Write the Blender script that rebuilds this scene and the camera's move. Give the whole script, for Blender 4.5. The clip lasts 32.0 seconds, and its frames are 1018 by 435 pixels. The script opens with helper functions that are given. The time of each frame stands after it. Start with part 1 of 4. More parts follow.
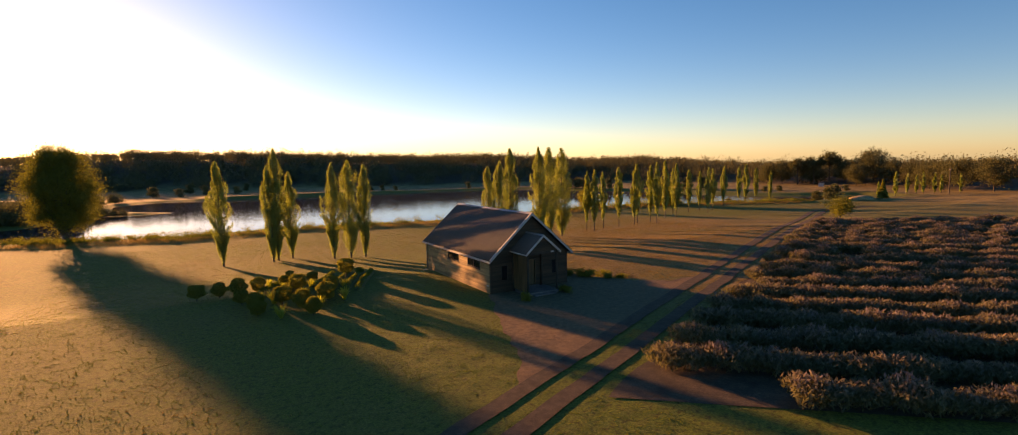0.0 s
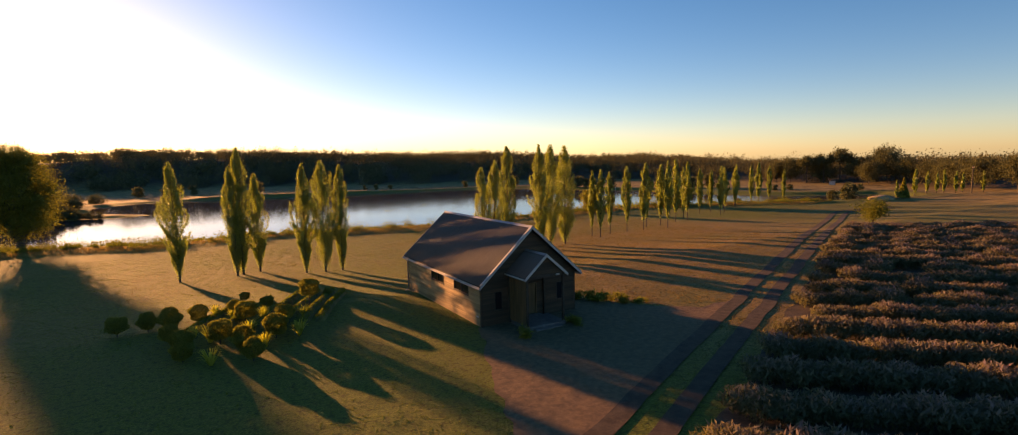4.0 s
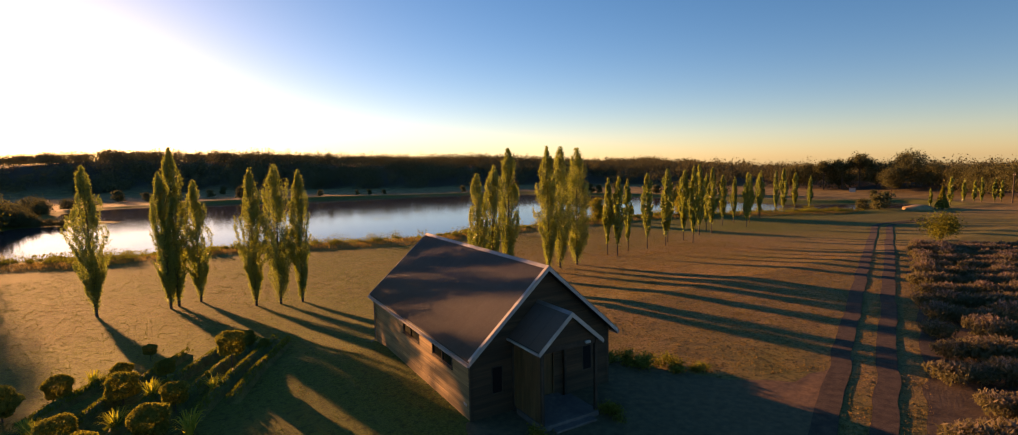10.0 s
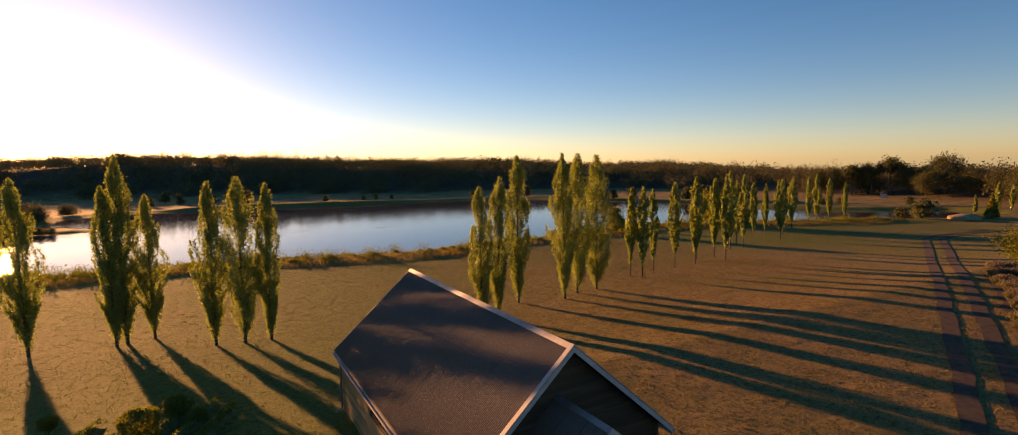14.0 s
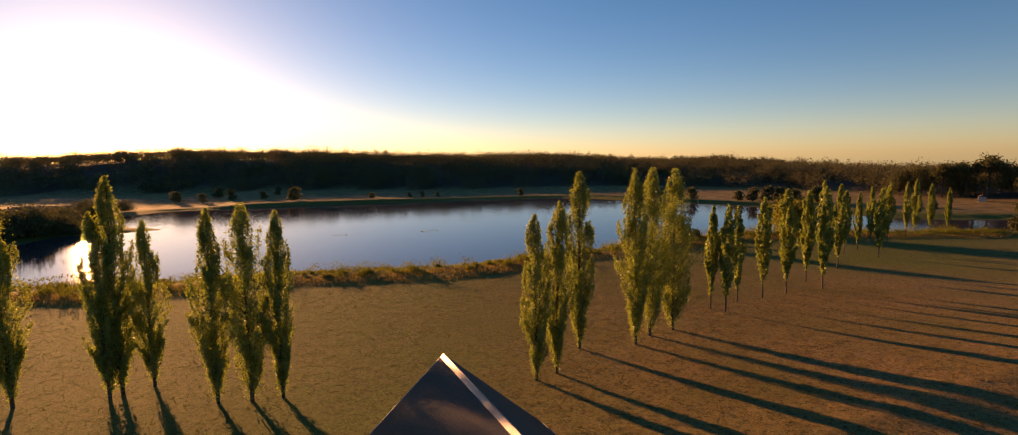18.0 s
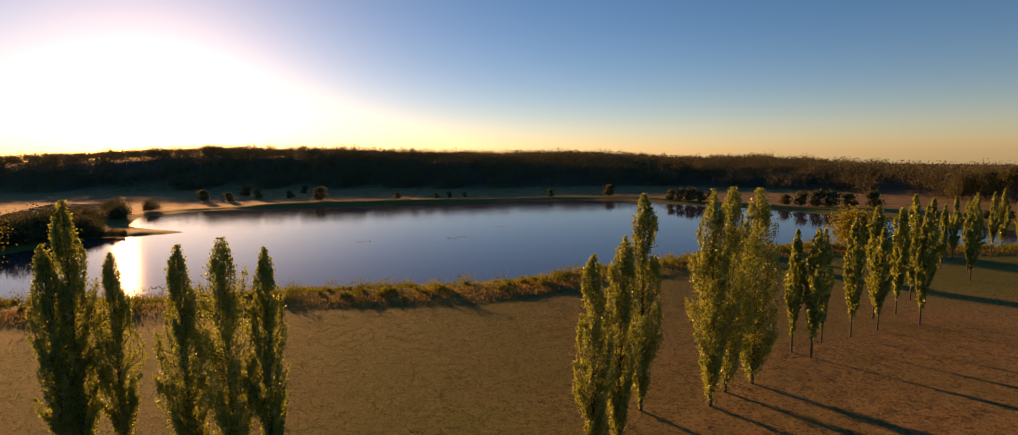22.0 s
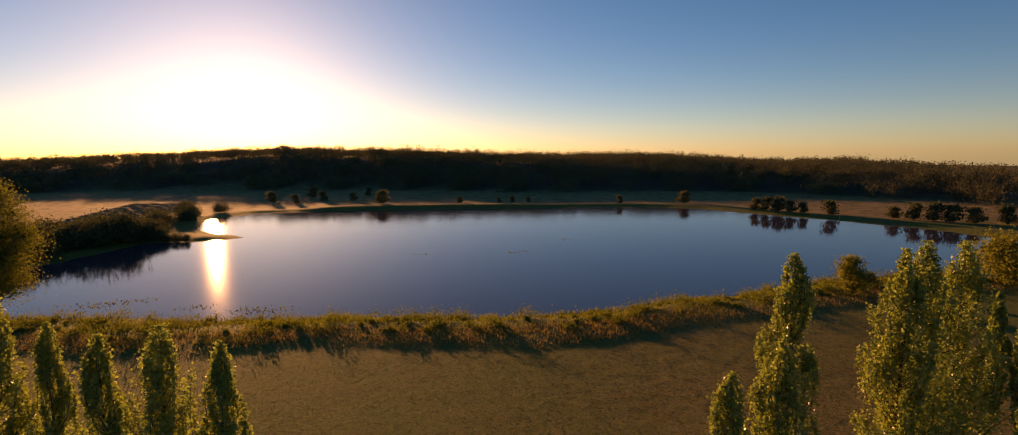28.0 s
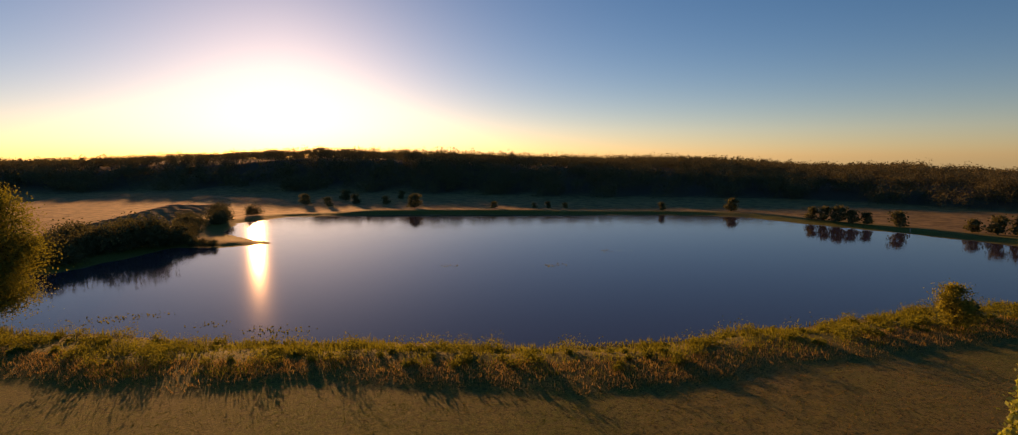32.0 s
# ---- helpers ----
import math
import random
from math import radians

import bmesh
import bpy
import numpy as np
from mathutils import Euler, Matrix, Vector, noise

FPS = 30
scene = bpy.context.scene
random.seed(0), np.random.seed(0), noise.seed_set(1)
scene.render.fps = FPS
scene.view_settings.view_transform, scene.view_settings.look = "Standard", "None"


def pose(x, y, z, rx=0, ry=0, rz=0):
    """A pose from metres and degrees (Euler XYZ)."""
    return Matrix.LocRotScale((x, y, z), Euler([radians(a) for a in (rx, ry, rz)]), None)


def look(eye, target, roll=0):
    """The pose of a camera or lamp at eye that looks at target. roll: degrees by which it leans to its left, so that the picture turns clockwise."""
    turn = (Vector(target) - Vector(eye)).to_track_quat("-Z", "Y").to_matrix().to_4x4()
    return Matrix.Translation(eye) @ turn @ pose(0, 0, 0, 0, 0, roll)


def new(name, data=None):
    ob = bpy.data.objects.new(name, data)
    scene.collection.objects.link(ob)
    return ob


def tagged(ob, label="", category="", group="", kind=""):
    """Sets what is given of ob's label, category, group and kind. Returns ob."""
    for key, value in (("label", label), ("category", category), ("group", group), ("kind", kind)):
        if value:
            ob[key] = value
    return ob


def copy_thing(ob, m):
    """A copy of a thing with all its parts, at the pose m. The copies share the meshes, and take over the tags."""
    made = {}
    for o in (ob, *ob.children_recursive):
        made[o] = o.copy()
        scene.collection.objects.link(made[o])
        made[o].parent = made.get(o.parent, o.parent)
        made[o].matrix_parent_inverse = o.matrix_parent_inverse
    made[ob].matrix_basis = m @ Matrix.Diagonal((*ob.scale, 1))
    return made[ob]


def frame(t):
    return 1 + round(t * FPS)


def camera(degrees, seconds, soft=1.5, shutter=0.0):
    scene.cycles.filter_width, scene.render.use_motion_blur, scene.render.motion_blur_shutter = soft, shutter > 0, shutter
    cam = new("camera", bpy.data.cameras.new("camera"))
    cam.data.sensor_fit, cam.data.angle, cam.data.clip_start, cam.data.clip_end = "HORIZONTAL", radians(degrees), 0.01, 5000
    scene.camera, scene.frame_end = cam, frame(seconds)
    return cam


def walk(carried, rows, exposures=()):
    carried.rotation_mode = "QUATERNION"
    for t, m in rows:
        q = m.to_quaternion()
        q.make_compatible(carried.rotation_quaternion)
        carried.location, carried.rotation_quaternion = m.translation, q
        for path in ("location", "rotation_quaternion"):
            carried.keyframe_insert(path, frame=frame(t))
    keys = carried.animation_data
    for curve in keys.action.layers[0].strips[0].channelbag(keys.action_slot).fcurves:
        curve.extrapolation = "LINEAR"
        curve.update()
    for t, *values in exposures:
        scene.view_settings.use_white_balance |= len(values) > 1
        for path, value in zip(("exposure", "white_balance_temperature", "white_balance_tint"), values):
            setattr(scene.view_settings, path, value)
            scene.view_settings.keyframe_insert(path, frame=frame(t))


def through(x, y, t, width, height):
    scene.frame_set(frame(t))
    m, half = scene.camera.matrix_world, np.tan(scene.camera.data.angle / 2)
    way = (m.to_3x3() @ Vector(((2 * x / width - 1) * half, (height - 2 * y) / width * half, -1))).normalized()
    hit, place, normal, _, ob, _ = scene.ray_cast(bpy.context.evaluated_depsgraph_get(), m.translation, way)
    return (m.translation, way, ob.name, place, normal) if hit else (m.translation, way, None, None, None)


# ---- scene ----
# ------------------------------------------------------------------ camera
cam = camera(86.9, 32.0, soft=1.0)

# seconds, eye x y z, heading, pitch, roll
PATH = [
    (0, -19.567, -36.193, 10.296, -30.522, -5.953, -1.251),
    (1, -18.287, -34.430, 10.451, -30.231, -6.156, -1.423),
    (2, -17.128, -32.669, 10.541, -30.323, -6.287, -1.482),
    (3, -16.089, -30.952, 10.564, -30.538, -6.322, -1.454),
    (4, -15.156, -29.307, 10.529, -30.604, -6.219, -1.392),
    (5, -14.253, -27.698, 10.486, -30.455, -6.125, -1.315),
    (6, -13.320, -26.057, 10.475, -30.403, -6.035, -1.228),
    (7, -12.361, -24.370, 10.493, -30.364, -6.004, -1.153),
    (8, -11.386, -22.637, 10.527, -30.439, -5.957, -1.110),
    (9, -10.391, -20.867, 10.573, -30.594, -5.902, -1.095),
    (10, -9.358, -19.102, 10.629, -30.683, -5.839, -1.102),
    (11, -8.282, -17.395, 10.701, -30.640, -5.743, -1.124),
    (12, -7.188, -15.757, 10.810, -30.542, -5.645, -1.151),
    (13, -6.127, -14.119, 10.994, -30.233, -5.575, -1.170),
    (14, -5.122, -12.411, 11.275, -29.464, -5.552, -1.163),
    (15, -4.170, -10.591, 11.674, -28.392, -5.728, -1.136),
    (16, -3.288, -8.636, 12.184, -26.775, -5.905, -1.102),
    (17, -2.515, -6.647, 12.693, -25.555, -6.083, -1.069),
    (18, -1.854, -4.713, 13.129, -24.457, -6.282, -1.036),
    (19, -1.286, -2.823, 13.506, -23.544, -6.444, -1.004),
    (20, -0.792, -0.964, 13.836, -22.894, -6.488, -0.967),
    (21, -0.336, 0.842, 14.132, -22.352, -6.524, -0.913),
    (22, 0.132, 2.527, 14.416, -21.633, -6.630, -0.842),
    (23, 0.640, 4.054, 14.706, -20.548, -6.730, -0.772),
    (24, 1.181, 5.484, 14.999, -19.413, -6.811, -0.729),
    (25, 1.735, 6.899, 15.283, -18.375, -6.888, -0.709),
    (26, 2.278, 8.389, 15.543, -17.253, -6.809, -0.687),
    (27, 2.769, 10.013, 15.760, -15.955, -6.724, -0.657),
    (28, 3.183, 11.703, 15.939, -14.798, -6.639, -0.616),
    (29, 3.536, 13.404, 16.095, -13.605, -6.654, -0.552),
    (30, 3.849, 15.147, 16.235, -12.508, -6.631, -0.464),
    (31, 4.137, 16.998, 16.362, -11.777, -6.515, -0.371),
    (32, 4.424, 19.062, 16.476, -11.189, -6.379, -0.282),
]


def aimed(x, y, z, yaw, pitch, roll):
    a, b = radians(yaw), radians(pitch)
    ahead = Vector((-math.sin(a) * math.cos(b), math.cos(a) * math.cos(b), math.sin(b)))
    return look(Vector((x, y, z)), Vector((x, y, z)) + ahead * 2, roll)


# stops, white balance in kelvin, tint
LOOK = [(t, stops, 11200, 44) for t, stops in ((0, 1.46), (9, 1.34), (14, 1.14), (19, 0.88), (25, 0.65), (32, 0.47))]
walk(cam, [(t, aimed(*row)) for t, *row in PATH], LOOK)

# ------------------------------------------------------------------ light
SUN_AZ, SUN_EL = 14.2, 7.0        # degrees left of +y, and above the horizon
world = bpy.data.worlds.new("evening_sky")
scene.world = world
world.use_nodes = True
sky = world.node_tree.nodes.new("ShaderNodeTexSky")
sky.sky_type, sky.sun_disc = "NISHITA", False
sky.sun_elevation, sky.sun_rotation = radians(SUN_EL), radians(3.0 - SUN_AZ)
sky.altitude, sky.air_density, sky.dust_density, sky.ozone_density = 300, 0.82, 0.28, 3.4
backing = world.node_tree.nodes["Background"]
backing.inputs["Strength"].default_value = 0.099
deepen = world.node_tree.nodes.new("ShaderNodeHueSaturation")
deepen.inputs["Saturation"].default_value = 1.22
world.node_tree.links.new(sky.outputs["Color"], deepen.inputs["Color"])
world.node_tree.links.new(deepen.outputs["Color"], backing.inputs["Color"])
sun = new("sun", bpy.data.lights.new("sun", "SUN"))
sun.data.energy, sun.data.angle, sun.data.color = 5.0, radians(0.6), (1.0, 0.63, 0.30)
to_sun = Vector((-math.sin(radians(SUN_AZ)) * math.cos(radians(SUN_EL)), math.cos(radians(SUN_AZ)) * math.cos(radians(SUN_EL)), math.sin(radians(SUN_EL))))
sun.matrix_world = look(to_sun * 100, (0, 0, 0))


# ------------------------------------------------------------------ materials
class Nodes:
    """A small wrapper to write node trees in few lines."""

    def __init__(self, name):
        self.mat = bpy.data.materials.new(name)
        self.mat.use_nodes = True
        self.tree = self.mat.node_tree
        self.tree.nodes.clear()
        self.out = self.add("ShaderNodeOutputMaterial")

    def add(self, kind, **inputs):
        node = self.tree.nodes.new(kind)
        for key, value in inputs.items():
            self.put(node.inputs[key.replace("_", " ")], value)
        return node

    def put(self, socket, value):
        if hasattr(value, "is_output"):
            self.tree.links.new(value, socket)
        else:
            socket.default_value = value

    def noise(self, where, scale, detail=4.0, rough=0.6):
        return self.add("ShaderNodeTexNoise", Vector=where, Scale=scale, Detail=detail, Roughness=rough).outputs["Fac"]

    def ramp(self, fac, lo, hi):
        node = self.add("ShaderNodeMapRange", Value=fac)
        node.inputs["From Min"].default_value, node.inputs["From Max"].default_value = lo, hi
        return node.outputs["Result"]

    def mix(self, fac, a, b, kind="MIX"):
        node = self.tree.nodes.new("ShaderNodeMix")
        node.data_type, node.blend_type = "RGBA", kind
        self.put(node.inputs[0], fac)
        self.put(node.inputs[6], a)
        self.put(node.inputs[7], b)
        return node.outputs[2]

    def bump(self, height, strength, distance):
        return self.add("ShaderNodeBump", Height=height, Strength=strength, Distance=distance).outputs["Normal"]

    def coords(self, kind="Object"):
        return self.add("ShaderNodeTexCoord").outputs[kind]


def rgb(r, g, b):
    return (r, g, b, 1.0)


def surface(name, dark, light, scale, rough=0.8, bump=0.3, size=0.01, metallic=0.0, stretch=(1, 1, 1), per_piece=0.0, stain=None):
    n = Nodes(name)
    where = n.add("ShaderNodeMapping", Vector=n.coords(), Scale=stretch).outputs["Vector"]
    if per_piece:
        shift = n.add("ShaderNodeObjectInfo").outputs["Random"]
    fine, broad = n.noise(where, scale, 6.0), n.noise(where, scale * 0.13, 3.0)
    colour = n.mix(n.ramp(fine, 0.3, 0.7), rgb(*dark), rgb(*light))
    colour = n.mix(n.ramp(broad, 0.35, 0.7), colour, rgb(*(stain or [c * 0.7 for c in dark])))
    if per_piece:
        tone = n.add("ShaderNodeMapRange", Value=shift)
        tone.inputs["To Min"].default_value, tone.inputs["To Max"].default_value = 1 - per_piece, 1 + per_piece
        colour = n.mix(1.0, colour, tone.outputs["Result"], "MULTIPLY")
    shader = n.add("ShaderNodeBsdfPrincipled", Base_Color=colour, Roughness=rough, Metallic=metallic)
    shader.inputs["Specular IOR Level"].default_value = 0.3
    n.put(shader.inputs["Normal"], n.bump(fine, bump, size))
    n.put(n.out.inputs["Surface"], shader.outputs[0])
    return n.mat


def foliage(name, dark, light, glow=0.5, gloss=0.0, heads=None):
    """Leaves: each one its own tone, light shining through; heads: colour, from z, to z."""
    n = Nodes(name)
    tone = n.add("ShaderNodeNewGeometry").outputs["Random Per Island"]
    broad = n.noise(n.coords(), 0.35, 2.0)
    colour = n.mix(tone, rgb(*dark), rgb(*light))
    colour = n.mix(n.ramp(broad, 0.4, 0.75), colour, rgb(*[c * 0.65 for c in light]))
    if heads:
        z = n.add("ShaderNodeSeparateXYZ", Vector=n.coords()).outputs["Z"]
        colour = n.mix(n.ramp(z, heads[1], heads[2]), colour, n.mix(tone, rgb(*[c * 0.6 for c in heads[0]]), rgb(*heads[0])))
    front = n.add("ShaderNodeBsdfDiffuse", Color=colour)
    through = n.add("ShaderNodeBsdfTranslucent", Color=n.mix(0.3, colour, rgb(light[0] * 1.4, light[1] * 1.4, light[2] * 0.6)))
    both = n.add("ShaderNodeMixShader", Fac=glow)
    n.tree.links.new(front.outputs[0], both.inputs[1])
    n.tree.links.new(through.outputs[0], both.inputs[2])
    last = both
    if gloss:
        shine = n.add("ShaderNodeBsdfGlossy", Roughness=0.35, Color=rgb(1, 1, 1))
        last = n.add("ShaderNodeMixShader", Fac=gloss)
        n.tree.links.new(both.outputs[0], last.inputs[1])
        n.tree.links.new(shine.outputs[0], last.inputs[2])
    n.put(n.out.inputs["Surface"], last.outputs[0])
    return n.mat


def ground_material():
    """Mown grass, green to straw-dry, with bare earth and dry pasture where the cover attribute says."""
    n = Nodes("grass_and_earth")
    where = n.coords()
    cover = n.add("ShaderNodeAttribute")
    cover.attribute_name = "cover"
    dry, field, bed = n.add("ShaderNodeSeparateColor", Color=cover.outputs["Color"]).outputs[:3]
    fine, mid, broad = n.noise(where, 9.0, 8.0, 0.7), n.noise(where, 1.3, 5.0), n.noise(where, 0.09, 4.0)
    green = n.mix(n.ramp(fine, 0.38, 0.62), rgb(0.058, 0.082, 0.012), rgb(0.152, 0.182, 0.032))
    straw = n.mix(n.ramp(fine, 0.36, 0.62), rgb(0.14, 0.088, 0.035), rgb(0.345, 0.218, 0.092))
    fac = n.add("ShaderNodeMath", **{})
    fac.operation = "ADD"
    n.put(fac.inputs[0], dry)
    lift = n.add("ShaderNodeMapRange", Value=mid)
    lift.inputs["From Min"].default_value, lift.inputs["From Max"].default_value = 0.25, 0.75
    lift.inputs["To Min"].default_value, lift.inputs["To Max"].default_value = -0.22, 0.22
    n.put(fac.inputs[1], lift.outputs[0])
    clamp = n.add("ShaderNodeClamp", Value=fac.outputs[0])
    colour = n.mix(clamp.outputs[0], green, straw)
    colour = n.mix(n.ramp(broad, 0.45, 0.8), colour, rgb(0.125, 0.118, 0.03))
    tuft = n.noise(where, 3.4, 5.0, 0.65)
    colour = n.mix(n.ramp(tuft, 0.5, 0.68), colour, rgb(0.05, 0.047, 0.013))
    pasture = n.mix(n.ramp(n.noise(where, 0.35, 6.0), 0.35, 0.65), rgb(0.13, 0.095, 0.036), rgb(0.30, 0.21, 0.08))
    colour = n.mix(field, colour, pasture)
    mud = n.mix(fine, rgb(0.05, 0.04, 0.03), rgb(0.11, 0.085, 0.06))
    colour = n.mix(bed, colour, mud)
    shader = n.add("ShaderNodeBsdfPrincipled", Base_Color=colour, Roughness=0.95)
    shader.inputs["Specular IOR Level"].default_value = 0.15
    n.put(shader.inputs["Normal"], n.bump(fine, 0.8, 0.06))
    n.put(n.out.inputs["Surface"], shader.outputs[0])
    return n.mat


def water_material():
    n = Nodes("lake_water")
    where = n.add("ShaderNodeMapping", Vector=n.coords(), Scale=(1, 1, 1)).outputs["Vector"]
    ripple, breeze = n.noise(where, 2.2, 3.0), n.noise(where, 0.03, 3.0)
    shader = n.add("ShaderNodeBsdfPrincipled", Base_Color=rgb(0.045, 0.042, 0.06), Roughness=0.05, IOR=1.333)
    n.put(shader.inputs["Normal"], n.bump(n.mix(n.ramp(breeze, 0.25, 0.5), rgb(0.5, 0.5, 0.5), ripple), 0.11, 0.05))
    n.put(n.out.inputs["Surface"], shader.outputs[0])
    return n.mat


GROUND = ground_material()
WATER = water_material()
GRAVEL = surface("reddish_gravel", (0.135, 0.076, 0.04), (0.25, 0.145, 0.074), 22, 0.95, 0.7, 0.02, stain=(0.105, 0.062, 0.034))
DIRT = surface("dark_wheel_dirt", (0.055, 0.036, 0.024), (0.12, 0.08, 0.052), 16, 0.95, 0.6, 0.02)
SOIL = surface("tilled_soil", (0.06, 0.04, 0.026), (0.13, 0.09, 0.055), 8, 0.95, 0.7, 0.04)
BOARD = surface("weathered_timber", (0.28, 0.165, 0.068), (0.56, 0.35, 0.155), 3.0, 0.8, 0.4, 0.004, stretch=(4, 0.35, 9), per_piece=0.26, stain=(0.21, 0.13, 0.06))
# gable boards: the shade on the hall's front is put into their colour
BOARD_END = surface("shaded_gable_board", (0.066, 0.036, 0.020), (0.115, 0.064, 0.036), 3.0, 0.85, 0.35, 0.004, stretch=(0.35, 4, 9), per_piece=0.2, stain=(0.038, 0.026, 0.017))
STUDS = surface("dark_timber", (0.05, 0.035, 0.025), (0.10, 0.07, 0.05), 5, 0.85, 0.3, 0.004)
IRON = surface("grey_roofing_iron", (0.104, 0.077, 0.065), (0.128, 0.097, 0.083), 2.6, 0.7, 0.05, 0.001, metallic=0.0, per_piece=0.04, stain=(0.088, 0.071, 0.064))
TRIM = surface("off_white_paint", (0.40, 0.36, 0.32), (0.54, 0.49, 0.44), 6, 0.6, 0.15, 0.002, stain=(0.33, 0.30, 0.27))
STEEL = surface("weathered_zinc", (0.22, 0.21, 0.20), (0.32, 0.30, 0.29), 4, 0.45, 0.1, 0.002, metallic=0.5)
CONCRETE = surface("worn_concrete", (0.13, 0.115, 0.105), (0.21, 0.185, 0.165), 5, 0.85, 0.3, 0.004)
DOORWOOD = surface("varnished_timber_door", (0.14, 0.07, 0.03), (0.24, 0.125, 0.055), 4, 0.55, 0.2, 0.003, stretch=(6, 6, 0.6))
BARK = surface("grey_brown_bark", (0.06, 0.048, 0.036), (0.16, 0.13, 0.10), 7, 0.9, 0.8, 0.03, stretch=(3, 3, 0.7))
POPLAR_LEAF = foliage("poplar_leaf", (0.15, 0.205, 0.045), (0.33, 0.385, 0.10), 0.54, 0.03)
WILLOW_LEAF = foliage("willow_leaf", (0.10, 0.115, 0.028), (0.22, 0.22, 0.052), 0.45)
GUM_DARK = foliage("dark_gum_leaf", (0.08, 0.085, 0.042), (0.145, 0.143, 0.07), 0.24)
GUM_LEAF = foliage("gum_leaf", (0.095, 0.09, 0.05), (0.165, 0.15, 0.08), 0.18)
SHRUB_LEAF = foliage("clipped_shrub_leaf", (0.13, 0.14, 0.03), (0.26, 0.25, 0.06), 0.5)
FLAX_LEAF = foliage("flax_leaf", (0.30, 0.33, 0.05), (0.5, 0.5, 0.10), 0.58)
REED = foliage("bank_reed", (0.105, 0.125, 0.024), (0.22, 0.225, 0.05), 0.45)
STRAW = foliage("dry_bank_grass", (0.22, 0.15, 0.06), (0.36, 0.25, 0.105), 0.45)
TURF = foliage("dry_turf_tuft", (0.15, 0.102, 0.038), (0.29, 0.195, 0.078), 0.3)
TURF_GREEN = foliage("green_turf_tuft", (0.08, 0.105, 0.018), (0.18, 0.205, 0.036), 0.34)
LAVENDER = foliage("lavender_stem", (0.10, 0.095, 0.05), (0.19, 0.17, 0.095), 0.38, 0.0, ((0.25, 0.18, 0.185), 0.55, 1.0))


def glass_material():
    n = Nodes("dark_window_glass")
    shader = n.add("ShaderNodeBsdfPrincipled", Base_Color=rgb(0.01, 0.012, 0.014), Roughness=0.05, IOR=1.5)
    n.put(n.out.inputs["Surface"], shader.outputs[0])
    return n.mat


GLASS = glass_material()


# ------------------------------------------------------------------ mesh helpers
def mesh_of(name, verts, faces, material, smooth=False):
    """A mesh from arrays; faces all with the same number of corners."""
    verts, faces = np.asarray(verts, np.float32), np.asarray(faces, np.int32)
    me = bpy.data.meshes.new(name)
    k = faces.shape[1]
    me.vertices.add(len(verts))
    me.vertices.foreach_set("co", verts.ravel())
    me.loops.add(faces.size)
    me.loops.foreach_set("vertex_index", faces.ravel())
    me.polygons.add(len(faces))
    me.polygons.foreach_set("loop_start", np.arange(0, faces.size, k, dtype=np.int32))
    me.update(calc_edges=True)
    me.materials.append(material)
    if smooth:
        me.shade_smooth()
    me.validate()
    return me


def from_bm(name, bm, material, smooth=False):
    me = bpy.data.meshes.new(name)
    bm.to_mesh(me)
    bm.free()
    me.materials.append(material)
    if smooth:
        me.shade_smooth()
    return me


def part(name, data, material, parent, label=""):
    """Links a bmesh or mesh as ONE mesh object under a thing or a part."""
    if isinstance(data, bmesh.types.BMesh):
        data = from_bm(name, data, material)
    ob = new(name, data)
    ob.parent = parent
    return tagged(ob, label)


def block(lo, hi, bevel=0.0):
    bm = bmesh.new()
    bmesh.ops.create_cube(bm, size=1.0)
    for v in bm.verts:
        v.co = Vector([lo[k] + (v.co[k] + 0.5) * (hi[k] - lo[k]) for k in range(3)])
    if bevel:
        bmesh.ops.bevel(bm, geom=list(bm.edges), offset=bevel, segments=1, affect="EDGES")
    return bm


def prism(outline, lo, hi, axis):
    """An outline in the two other axes, pushed out along one axis (0 x, 1 y, 2 z)."""
    bm = bmesh.new()
    rings = []
    for level in (lo, hi):
        ring = []
        for a, b in outline:
            p = [a, b]
            p.insert(axis, level)
            ring.append(bm.verts.new(p))
        rings.append(ring)
    count = len(outline)
    bm.faces.new(rings[0])
    bm.faces.new(list(reversed(rings[1])))
    for k in range(count):
        bm.faces.new((rings[0][k], rings[1][k], rings[1][(k + 1) % count], rings[0][(k + 1) % count]))
    bmesh.ops.recalc_face_normals(bm, faces=list(bm.faces))
    return bm


def tube_arrays(path, radii, sides=7):
    """Verts and faces of a tapering tube along a path."""
    path = [Vector(p) for p in path]
    verts, faces = [], []
    for k, p in enumerate(path):
        ahead = (path[min(k + 1, len(path) - 1)] - path[max(k - 1, 0)]).normalized()
        side = ahead.orthogonal().normalized()
        other = ahead.cross(side)
        for s in range(sides):
            a = 2 * math.pi * s / sides
            verts.append(p + (side * math.cos(a) + other * math.sin(a)) * radii[k])
    for k in range(len(path) - 1):
        for s in range(sides):
            a, b = k * sides + s, k * sides + (s + 1) % sides
            faces.append((a, b, b + sides, a + sides))
    return [tuple(v) for v in verts], faces


def tubes(name, many, material, sides=6):
    verts, faces = [], []
    for path, radii in many:
        v, f = tube_arrays(path, radii, sides)
        base = len(verts)
        verts += v
        faces += [tuple(i + base for i in q) for q in f]
    return mesh_of(name, verts, faces, material, smooth=True)


